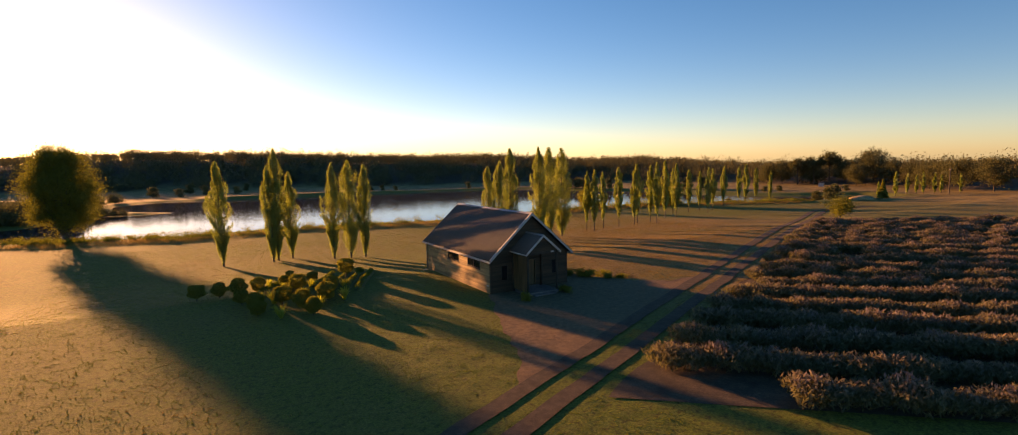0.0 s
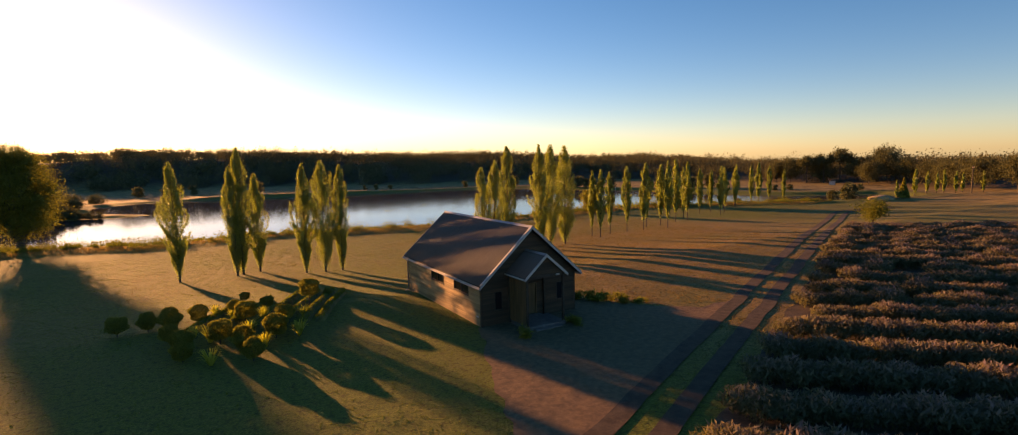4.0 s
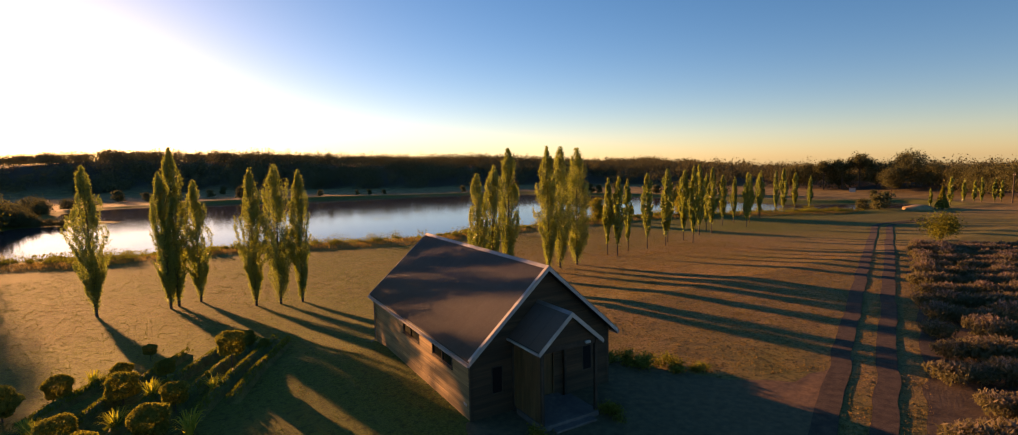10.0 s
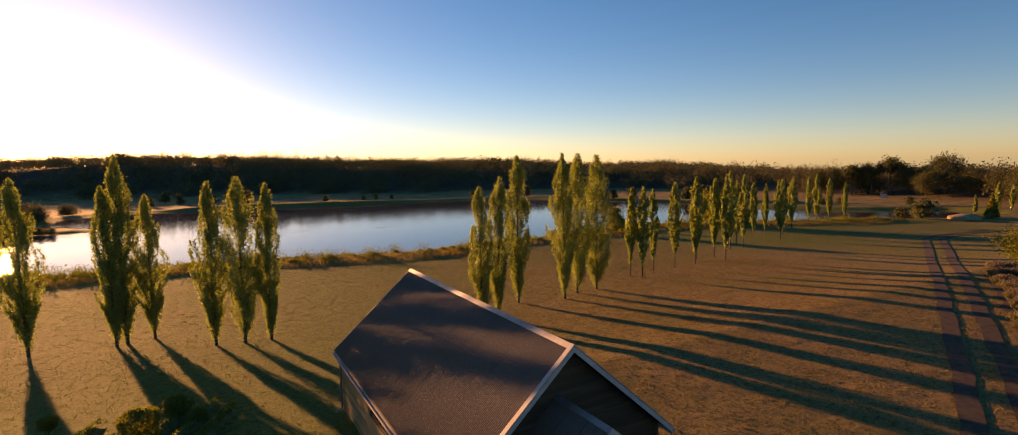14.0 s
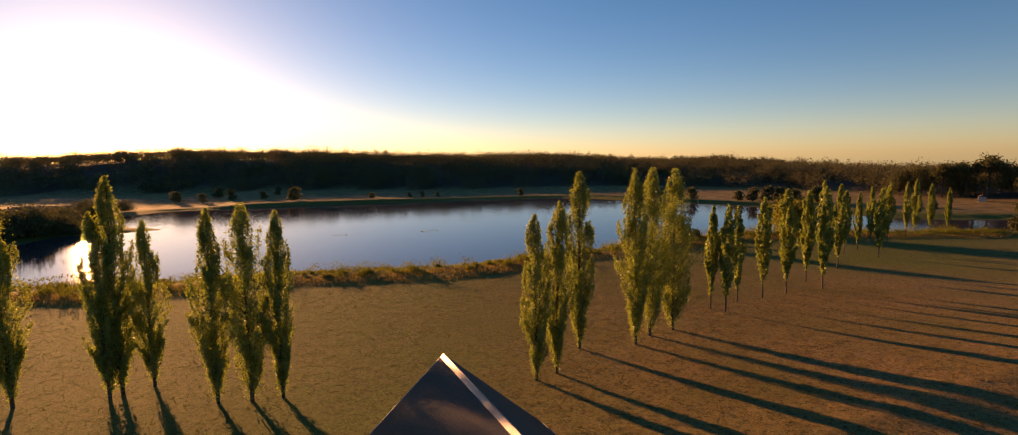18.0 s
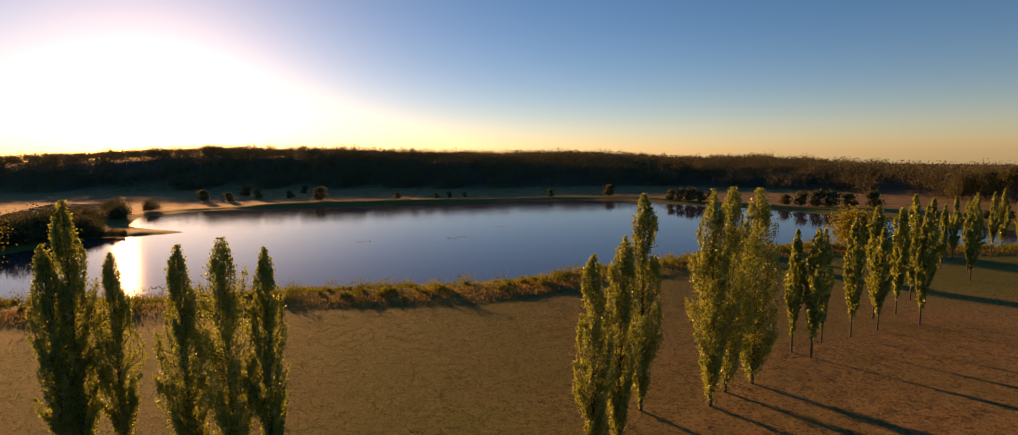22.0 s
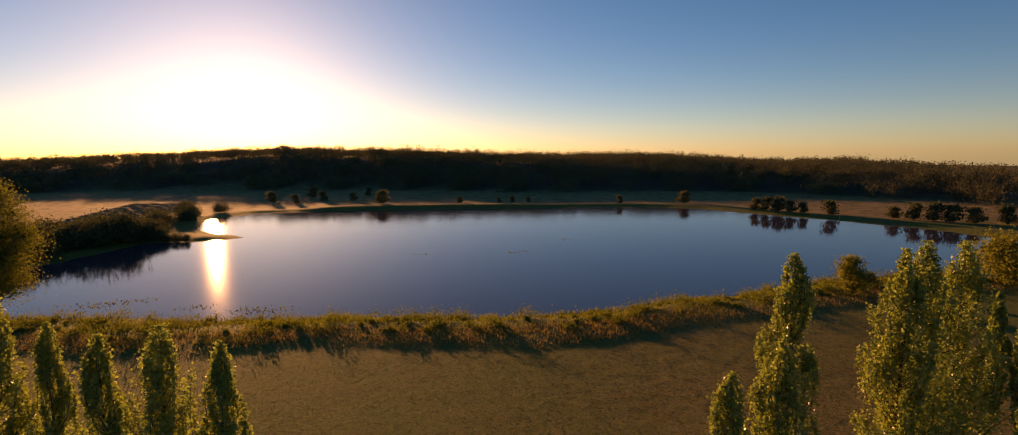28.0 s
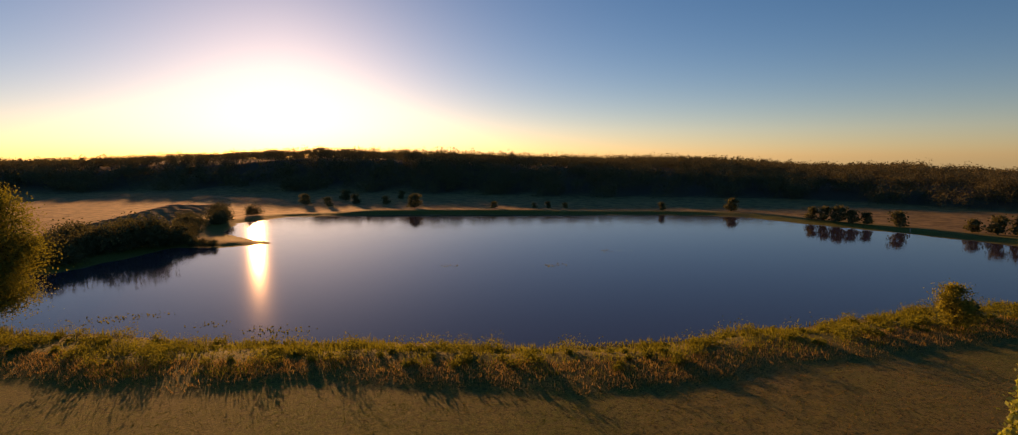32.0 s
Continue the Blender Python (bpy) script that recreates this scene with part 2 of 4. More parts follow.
def leaves_mesh(name, centres, sizes, material, rng, upright=0.0, long=1.0):
    """One small folded leaf or spray at each centre, turned at random."""
    n = len(centres)
    a = rng.normal(size=(n, 3))
    a[:, 2] = a[:, 2] * (1 - upright) + upright * 1.6
    a /= np.linalg.norm(a, axis=1, keepdims=True)
    b = rng.normal(size=(n, 3))
    b -= (b * a).sum(1, keepdims=True) * a
    b /= np.linalg.norm(b, axis=1, keepdims=True)
    c = np.cross(a, b)
    s = np.asarray(sizes)[:, None]
    p = np.asarray(centres)
    tip, tail = p + a * s * 0.62 * long, p - a * s * 0.5 * long
    lift = c * s * 0.13
    left, right = p + b * s * 0.42 + lift, p - b * s * 0.42 + lift
    verts = np.stack([tail, left, tip, right], 1).reshape(-1, 3)
    faces = np.arange(4 * n).reshape(-1, 4)
    return mesh_of(name, verts, faces, material)


LATTICE = np.random.default_rng(5).random((64, 64))


def vnoise(x, y, scale, seed=0):
    """Smooth noise between -1 and 1 over the plan."""
    x, y = np.asarray(x) / scale + seed * 17.3, np.asarray(y) / scale + seed * 9.1
    i, j = np.floor(x).astype(int), np.floor(y).astype(int)
    u, v = x - i, y - j
    u, v = u * u * (3 - 2 * u), v * v * (3 - 2 * v)
    g = lambda p, q: LATTICE[p % 64, q % 64]
    return 2 * ((g(i, j) * (1 - u) + g(i + 1, j) * u) * (1 - v) + (g(i, j + 1) * (1 - u) + g(i + 1, j + 1) * u) * v) - 1


def step(v, lo, hi):
    t = np.clip((np.asarray(v, float) - lo) / (hi - lo), 0, 1)
    return t * t * (3 - 2 * t)


# ------------------------------------------------------------------ the lie of the land
LAKE_LEVEL = -2.3
LAKE = np.array([
    (-75, 100), (-50, 92), (-36, 85), (-25, 82), (-17, 78), (-8, 75), (1, 73.5), (10, 71), (18, 68.5), (26, 67.5),
    (38, 69.5), (48, 70), (58, 71), (70, 73), (83, 71), (96, 64), (110, 56), (122, 49), (150, 40), (156, 50),
    (138, 62), (130, 76), (128, 92), (129, 108), (124, 126), (117, 142), (108, 166), (100, 173), (83, 180), (42, 190),
    (0, 200), (-33, 202), (-43, 186), (-40, 164), (-24, 145), (-34, 141), (-44, 143), (-47, 132), (-52, 120), (-80, 112)], float)
TRACK_A, TRACK_DIR = np.array((0.0, -14.2)), np.array((0.9136, 0.4066))


def lake_distance(x, y):
    """Metres from the shore, below zero in the water."""
    x, y = np.asarray(x, float), np.asarray(y, float)
    best, inside = np.full(x.shape, 1e9), np.zeros(x.shape, bool)
    for (ax, ay), (bx, by) in zip(LAKE, np.roll(LAKE, -1, 0)):
        dx, dy = bx - ax, by - ay
        t = np.clip(((x - ax) * dx + (y - ay) * dy) / (dx * dx + dy * dy), 0, 1)
        best = np.minimum(best, np.hypot(x - ax - t * dx, y - ay - t * dy))
        inside ^= ((ay > y) != (by > y)) & (x < (bx - ax) * (y - ay) / (by - ay + 1e-9) + ax)
    return np.where(inside, -best, best) + 0.8 * vnoise(x, y, 5.0, 3) + 0.35 * vnoise(x, y, 1.7, 4)


WOOD_AZ = [-92, -75, -62, -50, -35, -15, 0, 10, 22, 45, 75]
WOOD_EDGE = [170, 185, 212, 250, 272, 268, 300, 345, 410, 430, 300]


def hill_height(x, y):
    """Low wooded hills round the far side of the lake."""
    az = np.degrees(np.arctan2(-(np.asarray(x, float) - 10), np.asarray(y, float)))
    r = np.hypot(np.asarray(x, float) - 10, y)
    top = np.interp(az, [-100, -66, -60, -54, -50, -45, -41, -37, -33, -28, -20, -10, 0, 8, 16, 28, 60], [1, -2, -2, 0, 3, 6, 5.6, 5.6, 7.6, 9.8, 10.2, 12.6, 14.9, 17.9, 15.6, 11, 10])
    edge = np.interp(az, WOOD_AZ, WOOD_EDGE)
    floor = 3.2 * step(r, edge + 2, edge + 16) - 75 * step(r, edge + 130, edge + 1700) * step(-az, 26, 48)
    return floor + (top - 2) * step(r, edge + 2, edge + 75) * step(np.asarray(y, float) + 0.5 * np.asarray(x, float), 20, 120) + 1.6 * vnoise(x, y, 110, 2) * step(r, edge + 60, edge + 260)


def lawn_height(x, y):
    x, y = np.asarray(x, float), np.asarray(y, float)
    fall = -1.35 * (1 - np.exp(-np.maximum(0, y - 11) / 13.0))
    fall = fall - 0.7 * step(-x, 4, 24) * step(y, 10, 30) - 0.45 * step(x, 38, 75) * step(y, -20, 20)
    return fall + hill_height(x, y)


def land(x, y, rough=True):
    x, y = np.asarray(x, float), np.asarray(y, float)
    d = lake_distance(x, y)
    z = lawn_height(x, y)
    z = z + (LAKE_LEVEL - z) * (1 - step(d, 0.0, 5.5)) - 1.6 * step(-d, 0, 9) + 0.22 * step(d, 2, 6) * (1 - step(d, 9, 13))
    if rough:
        near = step(x, -24, -20) * (1 - step(x, 37, 43)) * step(y, -32, -28) * (1 - step(y, 54, 59.5))
        yard = step(np.maximum(np.abs(x - 3.7) - 5.0, np.abs(y - 4.5) - 9.5), 0, 1.5)
        rougher = 0.1 + 0.9 * np.maximum(step(x - 0.25 * y, -1, 12), step(-y - 0.3 * x, 4, 12))
        off = np.abs((x - TRACK_A[0]) * -TRACK_DIR[1] + (y - TRACK_A[1]) * TRACK_DIR[0])
        yard = yard * step(off, 1.5, 2.3)
        z = z + near * yard * step(d, 0, 2) * (0.022 * rougher * vnoise(x, y, 0.75, 1) + 0.004 * vnoise(x, y, 2.3, 6) + 0.006 * vnoise(x, y, 9, 7))
    return z


def at_ground(x, y):
    return float(land(np.array([x]), np.array([y]), False)[0])


def spread(lo, hi, near_lo, near_hi, fine, coarse, reach):
    """Grid lines: fine in the middle, coarse around it, then growing to the horizon."""
    lines = list(np.arange(near_lo, near_hi, fine))
    lines = list(np.arange(lo, near_lo, coarse)) + lines + list(np.arange(near_hi, hi, coarse))
    gap = coarse
    while lines[0] > -reach:
        gap *= 1.22
        lines.insert(0, lines[0] - gap)
    gap = coarse
    while lines[-1] < reach:
        gap *= 1.22
        lines.append(lines[-1] + gap)
    return np.array(lines)


gx = spread(-80, 165, -24, 44, 0.34, 1.3, 3500)
gy = spread(-60, 210, -32, 60, 0.34, 1.3, 3500)
X, Y = np.meshgrid(gx, gy)
X, Y = X.ravel(), Y.ravel()
Z = land(X, Y)
nx, ny = len(gx), len(gy)
idx = np.arange(nx * ny).reshape(ny, nx)
quads = np.stack([idx[:-1, :-1], idx[:-1, 1:], idx[1:, 1:], idx[1:, :-1]], -1).reshape(-1, 4)
ground_mesh = mesh_of("ground", np.stack([X, Y, Z], 1), quads, GROUND, smooth=True)
shore = lake_distance(X, Y)
patch = vnoise(X, Y, 6, 8) * 0.6 + vnoise(X, Y, 17, 9) * 0.7
dry = np.clip(0.06 + 0.90 * step(X - 0.25 * Y, -4, 16) * (1 - 0.6 * step(Y, 22, 46)) * step(Y, -18, -8) + 0.22 * patch - 0.5 * step(X + 0.2 * Y, 62, 85), 0, 1)
far_field = step(shore, 3, 14) * np.maximum(step(Y, 95, 125), step(X - 0.3 * Y, 100, 135))
wood_edge = np.interp(np.degrees(np.arctan2(-(X - 10), Y)), WOOD_AZ, WOOD_EDGE)
litter = step(np.hypot(X - 10, Y), wood_edge - 6, wood_edge + 6) * (np.abs(np.degrees(np.arctan2(-(X - 10), Y)) + 8) < 84)
bed = np.maximum(step(-shore, -0.6, 0.8), litter)
colours = np.stack([dry, far_field, bed, np.ones_like(dry)], 1).astype(np.float32)
attribute = ground_mesh.color_attributes.new("cover", "FLOAT_COLOR", "POINT")
attribute.data.foreach_set("color", colours.ravel())
ground = tagged(new("ground", ground_mesh), "dry mown grass sloping to a lake, with far paddocks", "ground", kind="structure")

bm = bmesh.new()
bmesh.ops.create_grid(bm, x_segments=2, y_segments=2, size=1.0)
for v in bm.verts:
    v.co = (40 + v.co.x * 135, 121 + v.co.y * 92, LAKE_LEVEL)
water = tagged(new("water", from_bm("water", bm, WATER)), "calm blue lake water reflecting the evening sky", "lake", kind="structure")


def draped(name, cells, material, lift, label, category):
    """A sheet of plan quads laid on the ground. cells: array rows x cols x 2."""
    cells = np.asarray(cells, float)
    r, c = cells.shape[:2]
    flat = cells.reshape(-1, 2)
    z = land(flat[:, 0], flat[:, 1]) + lift
    i = np.arange(r * c).reshape(r, c)
    faces = np.stack([i[:-1, :-1], i[:-1, 1:], i[1:, 1:], i[1:, :-1]], -1).reshape(-1, 4)
    me = mesh_of(name, np.column_stack([flat, z]), faces, material, smooth=True)
    return tagged(new(name, me), label, category, kind="structure")


# wheel tracks: two strips of dark dirt with a grassy middle
across = np.array((-TRACK_DIR[1], TRACK_DIR[0]))
along = np.arange(-60, 118, 0.5)


def bend(s):
    """Sideways swing of the track towards the sandy mound at its far end."""
    return -12.0 * float(step(s, 98, 126)) ** 1.3


for side, name in ((1.0, "road"), (-1.0, "road")):
    cells = []
    for k, s in enumerate(along):
        wob = 0.10 * vnoise(s, side, 3.0, 11) + 0.05 * vnoise(s, side * 3, 1.1, 12)
        row = []
        for w in (-0.46, -0.17, 0.17, 0.46):
            row.append(TRACK_A + TRACK_DIR * s + across * (side + w + wob + bend(s)))
        cells.append(row)
    draped(name, cells, DIRT, 0.048, "dark bare dirt wheel track through dry grass", "track")

# gravel forecourt between the hall and the track
left_edge = np.array([(-0.25, -0.1), (-1.6, -3.5), (-3.2, -7.2), (-4.6, -11), (-5.4, -13.6), (-8.0, -16.6)])
right_edge = np.array([(9.3, 1.8), (10.4, 0.0), (12.2, -2.6), (14.5, -4.6), (17.6, -5.0), (20.5, -4.6)])
cells = []
for k in np.linspace(0, 1, 46):
    a = np.array([np.interp(k * 5, range(6), left_edge[:, i]) for i in (0, 1)])
    b = np.array([np.interp(k * 5, range(6), right_edge[:, i]) for i in (0, 1)])
    row = []
    for w in np.linspace(0, 1, 50):
        p = a + (b - a) * w
        if w in (0.0, 1.0):
            p = p + 0.25 * np.array((vnoise(k * 20, w, 1.0, 21), vnoise(k * 20, w, 1.0, 22)))
        row.append(p)
    cells.append(row)
draped("gravel_yard", cells, GRAVEL, 0.03, "reddish gravel forecourt with thin grass edges", "gravel")


# ------------------------------------------------------------------ trees
def poplar(variant, height, leaves, seed, slim=1.0, limbs=46, bare=0.07, stout=0.012, peak=0.45):
    """A fastigiate poplar: straight trunk, several steep leaders, feathery sprays along steep limbs."""
    rng = np.random.default_rng(seed)
    tree = tagged(new("poplar_tree"), "tall narrow poplar with yellow-green leaves on the lawn", "tree", "poplars by the lake")
    sway = rng.normal(0, 0.014, 2) * height
    spine = [Vector((sway[0] * (k / 8) ** 2, sway[1] * (k / 8) ** 2, height * 0.97 * k / 8)) for k in range(9)]
    part("trunk", tubes("trunk", [(spine, [stout * height * (1 - k / 8.6) + 0.012 for k in range(9)])], BARK, 8), BARK, tree)
    many, spots, size = [], [], []
    lean = lambda h: Vector((sway[0] * h * h, sway[1] * h * h, h * height))
    phase = rng.random(6) * 6.283
    leaders = [(rng.random() * 6.283, rng.uniform(0.45, 0.9)) for _ in range(5)]

    def girth(h, a):
        f = min(1.0, max(0.0, (h - bare) / (1 - bare)))
        body = slim * height * 0.125 * ((0.2 + 0.8 * (f / peak) ** 1.1) if f < peak else ((1 - f) / (1 - peak)) ** 0.7)
        uneven = 1 + 0.2 * math.sin(2 * a + 7 * f + phase[0]) + 0.15 * math.sin(3 * a - 13 * f + phase[1]) + 0.12 * math.sin(a + 22 * f + phase[2])
        for side, reach in leaders:
            if f > reach:
                uneven -= 0.22 * max(0.0, math.cos(a - side)) * (1 - f)
        return body * max(0.35, uneven)

    for k in range(limbs):
        u = (k + rng.random()) / limbs
        h0 = bare - 0.01 + (0.90 - bare) * u ** 1.05
        h1 = min(0.998, h0 + (0.10 + 0.2 * rng.random()) * (1 - 0.45 * u))
        a, keen = rng.random() * 6.283, 0.35 + 0.75 * rng.random() ** 0.6
        pts = [lean(h0)]
        for s in (0.35, 0.7, 1.0):
            h = h0 + (h1 - h0) * s
            out = girth(h, a) * keen * (0.35 + 0.65 * s ** 0.7)
            pts.append(lean(h) + Vector((math.cos(a) * out, math.sin(a) * out, 0)))
        many.append((pts, [0.003 * height * (1 - h0 * 0.7), 0.018, 0.011, 0.004]))
        count = int(leaves / limbs * (1.25 - 0.55 * u))
        for s in rng.random(count) ** 0.7:
            j = min(2, int(s * 3))
            p = pts[j].lerp(pts[j + 1], s * 3 - j)
            w = (0.03 + 0.0085 * height * (1.2 - s)) * slim
            q = rng.normal(size=3) * (w, w, w * 2.2)
            spots.append((p.x + q[0], p.y + q[1], max(bare * height * 0.7, min(p.z + q[2], height * 1.005))))
            size.append(0.07 + 0.10 * rng.random())
    part("limbwork", tubes("limbwork", many, BARK, 4), BARK, tree)
    part("crown", leaves_mesh("crown", np.array(spots), np.array(size) * (15000 / leaves) ** 0.45, POPLAR_LEAF, rng, 0.25), POPLAR_LEAF, tree)
    return tree


def place(kinds, spots):
    """Puts the kinds down in turn: x, y, scale of height, kind."""
    used = set()
    for x, y, high, kind in spots:
        turn = random.random() * 360
        m = Matrix.Translation((x, y, at_ground(x, y) - 0.05)) @ pose(0, 0, 0, 0, 0, turn)
        if kind not in used:
            used.add(kind)
            ob = kinds[kind]
            ob.matrix_basis = m
            ob.scale = (high, high, high)
        else:
            keep = kinds[kind].scale.copy()
            kinds[kind].scale = (high, high, high)
            copy_thing(kinds[kind], m)
            kinds[kind].scale = keep


random.seed(4)
tall = [poplar(k, 12.0, 27000, 30 + k, (0.92, 1.28, 0.84, 0.92, 1.28)[k], 130, 0.035, 0.0085, 0.5) for k in range(5)]
place(tall, [(-16.8, 37.0, 1.06, 0), (-10.8, 35.4, 1.15, 3), (-11.4, 35.0, 0.98, 2), (-9.1, 35.6, 0.91, 0), (-5.1, 30.4, 0.97, 3),
             (-3.25, 29.7, 0.99, 4), (-1.55, 29.4, 0.95, 2), (13.1, 24.4, 0.88, 3), (14.8, 24.8, 0.94, 0), (18.7, 28.3, 1.09, 3),
             (22.9, 27.1, 1.10, 3), (25.2, 28.3, 1.10, 4), (27.8, 28.6, 1.09, 1)])
short = [poplar(k, 9.8, 6500, 50 + k, (0.72, 0.86, 0.66, 0.8)[k], 64, 0.15, 0.0065, 0.5) for k in range(4)]
row_spots = [(35.1, 31.8, 0.98, 0), (35.5, 30.4, 1.0, 1), (39.1, 32.4, 0.95, 2), (42.5, 32.4, 1.02, 3), (46.4, 32.8, 0.93, 0), (49.5, 35.3, 1.08, 1),
             (51.4, 32.4, 1.1, 2), (53.0, 35.5, 1.05, 3), (60.0, 38.5, 1.15, 1), (63.6, 39.0, 1.1, 0), (66, 42, 1.0, 2), (75.2, 45.9, 0.95, 3), (76.4, 41.7, 1.0, 1),
             (80, 47.0, 0.9, 2), (82, 45, 0.95, 0), (88.8, 50.5, 0.95, 1), (91.4, 49.4, 1.0, 3), (94, 51.5, 0.9, 0), (99.6, 51.2, 0.95, 2), (102.7, 51.4, 1.0, 1), (105.6, 50.6, 0.9, 3), (113, 51.5, 0.85, 2)]
place(short, row_spots)


def broad_tree(name, label, height, width, leaves, leaf, seed, group="", droop=0.0, trunk=0.22, size=0.5, lumps=22, stem=0.035, loose=1.0):
    """A spreading tree: forked trunk, limbs, and an uneven crown of sprays round many limb ends."""
    rng = np.random.default_rng(seed)
    tree = tagged(new(name), label, "tree", group)
    fork = height * trunk
    main = [(0, 0, -0.1), (0.01 * height, 0, fork * 0.6), (0.0, 0.02 * height, fork), (0, 0, height * 0.75)]
    many = [(main, [stem * height, stem * 0.8 * height, stem * 0.65 * height, 0.03])]
    spots, sizes = [], []
    for k in range(lumps):
        a, u = rng.random() * 6.283, rng.random()
        h = fork + (height * 0.93 - fork) * (0.12 + 0.88 * u)
        prof = math.sin(math.pi * min(0.97, 0.18 + 0.74 * u)) ** 0.7
        out = width * 0.5 * prof * (0.35 + 0.6 * rng.random())
        end = np.array((math.cos(a) * out, math.sin(a) * out, h))
        mid = (end[0] * 0.45, end[1] * 0.45, fork + (h - fork) * 0.55)
        many.append(([(0, 0, fork * 0.85), mid, tuple(end)], [stem * 0.4 * height, stem * 0.22 * height, 0.02]))
        n = leaves // lumps
        lump = width * (0.10 + 0.09 * rng.random()) * loose
        q = rng.normal(size=(n, 3)) * (lump, lump, lump * 0.75)
        q[:, 2] -= droop * np.hypot(q[:, 0], q[:, 1]) * rng.random(n) * 1.6
        spots.append(end + q)
        sizes.append(size * (0.6 + 0.8 * rng.random(n)))
    spots, sizes = np.concatenate(spots), np.concatenate(sizes)
    spots[:, 2] = np.maximum(spots[:, 2], height * 0.1)
    part("trunk", tubes("trunk", many, BARK, 7), BARK, tree)
    part("crown", leaves_mesh("crown", spots, sizes, leaf, rng), leaf, tree)
    return tree


def stand(ob, x, y, turn=0, scale=1.0):
    ob.matrix_basis = pose(x, y, at_ground(x, y), 0, 0, turn)
    ob.scale = (scale,) * 3
    return ob


stand(broad_tree("willow_tree", "large oval leafy tree with a short trunk on the lake bank", 17.4, 9.9, 90000, WILLOW_LEAF, 7, droop=0.5, trunk=0.1, size=0.17, lumps=130, loose=0.66), -39.1, 83.4)
stand(broad_tree("shore_tree", "dense dark rounded tree beside the lake shore", 5.6, 7.6, 9000, SHRUB_LEAF, 9, trunk=0.06, size=0.28, lumps=60), 85, 62.5)
stand(broad_tree("shore_bush", "small upright leafy tree on the grassy bank", 4.6, 3.4, 7000, SHRUB_LEAF, 12, trunk=0.08, size=0.17, lumps=34, loose=0.9), 60, 63.0)
stand(broad_tree("young_tree", "young round-headed tree at the end of the lavender field", 4.6, 4.6, 3800, WILLOW_LEAF, 15, trunk=0.3, size=0.2), 66.5, 8.9, scale=0.8)

# ------------------------------------------------------------------ far woods
rng = np.random.default_rng(77)
spots, sizes = [], []
trees = []
for _ in range(26000):
    az, r = rng.uniform(-92, 75), 190 + 560 * rng.random() ** 0.8
    edge = np.interp(az, WOOD_AZ, WOOD_EDGE) + 9 * math.sin(az * 1.1) + 5 * math.sin(az * 3.7)
    if r < edge:
        continue
    if rng.random() > 0.95 * math.exp(-(r - edge) / 125) + (0.10 if r < edge + 230 else 0.035):
        continue
    x, y = 10 - math.sin(radians(az)) * r, math.cos(radians(az)) * r
    trees.append((x, y, rng.uniform(8, 11.5) * (1.05 if az < -52 else 1.0) * (1.15 if rng.random() < 0.12 else 1.0), r))
tx = np.array(trees)
tz = land(tx[:, 0], tx[:, 1], False)
for (x, y, h, r), z in zip(trees, tz):
    n = 250 if r < 330 else 130
    grow = 0.38 if r < 330 else 0.56
    tops = rng.normal(size=(5, 3)) * (h * 0.22, h * 0.22, h * 0.09) + (x, y, z - 2.2 + h * 0.66)
    q = rng.normal(size=(n, 3))
    q *= (0.75 + 0.35 * rng.random(n))[:, None] * h * 0.17 / np.linalg.norm(q, axis=1, keepdims=True)
    q += tops[rng.integers(0, 5, n)]
    low = rng.random(n) < 0.42
    q[low, 2] = z + h * 0.5 * rng.random(low.sum())
    spots.append(q)
    sizes.append(grow * (0.7 + 0.9 * rng.random(n)))
woods = leaves_mesh("far_woods", np.concatenate(spots), np.concatenate(sizes), GUM_LEAF, rng)
tagged(new("far_woods", woods), "dark eucalypt forest over low hills beyond the lake", "forest", kind="stuff")

# ------------------------------------------------------------------ trees and shrubs standing apart in the distance
gum = broad_tree("gum_tree", "tall dark eucalypt at the edge of the far paddock", 14, 12, 7000, GUM_DARK, 41, "far gum trees", trunk=0.16, size=0.42, lumps=40, stem=0.02, loose=0.8)
stand(gum, 201.6, 68.3, 20, 0.86)
for x, y, h, turn in ((199, 60, 0.6, 70), (196.7, 53.5, 0.54, 130), (193, 48, 0.64, 200), (185, 40, 0.66, 260), (181.6, 34, 0.68, 310), (202, 79, 0.64, 15), (195, 71, 0.58, 95), (196, 101, 0.7, 150), (194, 106, 0.62, 220), (200, 91, 0.6, 45),
                      (180, 26, 0.72, 95), (178, 14, 0.82, 150), (180, 4, 0.9, 220), (176, -6, 0.95, 280), (188, 45, 0.55, 33), (204, 74, 0.6, 300)):
    gum.scale = (h,) * 3
    copy_thing(gum, pose(x, y, at_ground(x, y), 0, 0, turn))
gum.scale = (0.86,) * 3
crowned = broad_tree("gum_tree", "tall eucalypt with a flat crown on a long bare trunk", 12, 7.5, 3000, GUM_DARK, 46, "far gum trees", trunk=0.62, size=0.42, lumps=16, stem=0.022, loose=0.75)
stand(crowned, 200, 83.8, 0, 1.1)
for x, y, h, turn in ((197.6, 88.5, 0.95, 80), (194.8, 93.7, 0.92, 190), (186, 36, 0.7, 250)):
    crowned.scale = (h,) * 3
    copy_thing(crowned, pose(x, y, at_ground(x, y), 0, 0, turn))
crowned.scale = (1.1,) * 3
far_poplar = poplar(0, 7.0, 900, 61, 0.85, 18)
tagged(far_poplar, "small poplar in a far row beyond the paddock", "tree", "far poplar row")
stand(far_poplar, 152, 39)
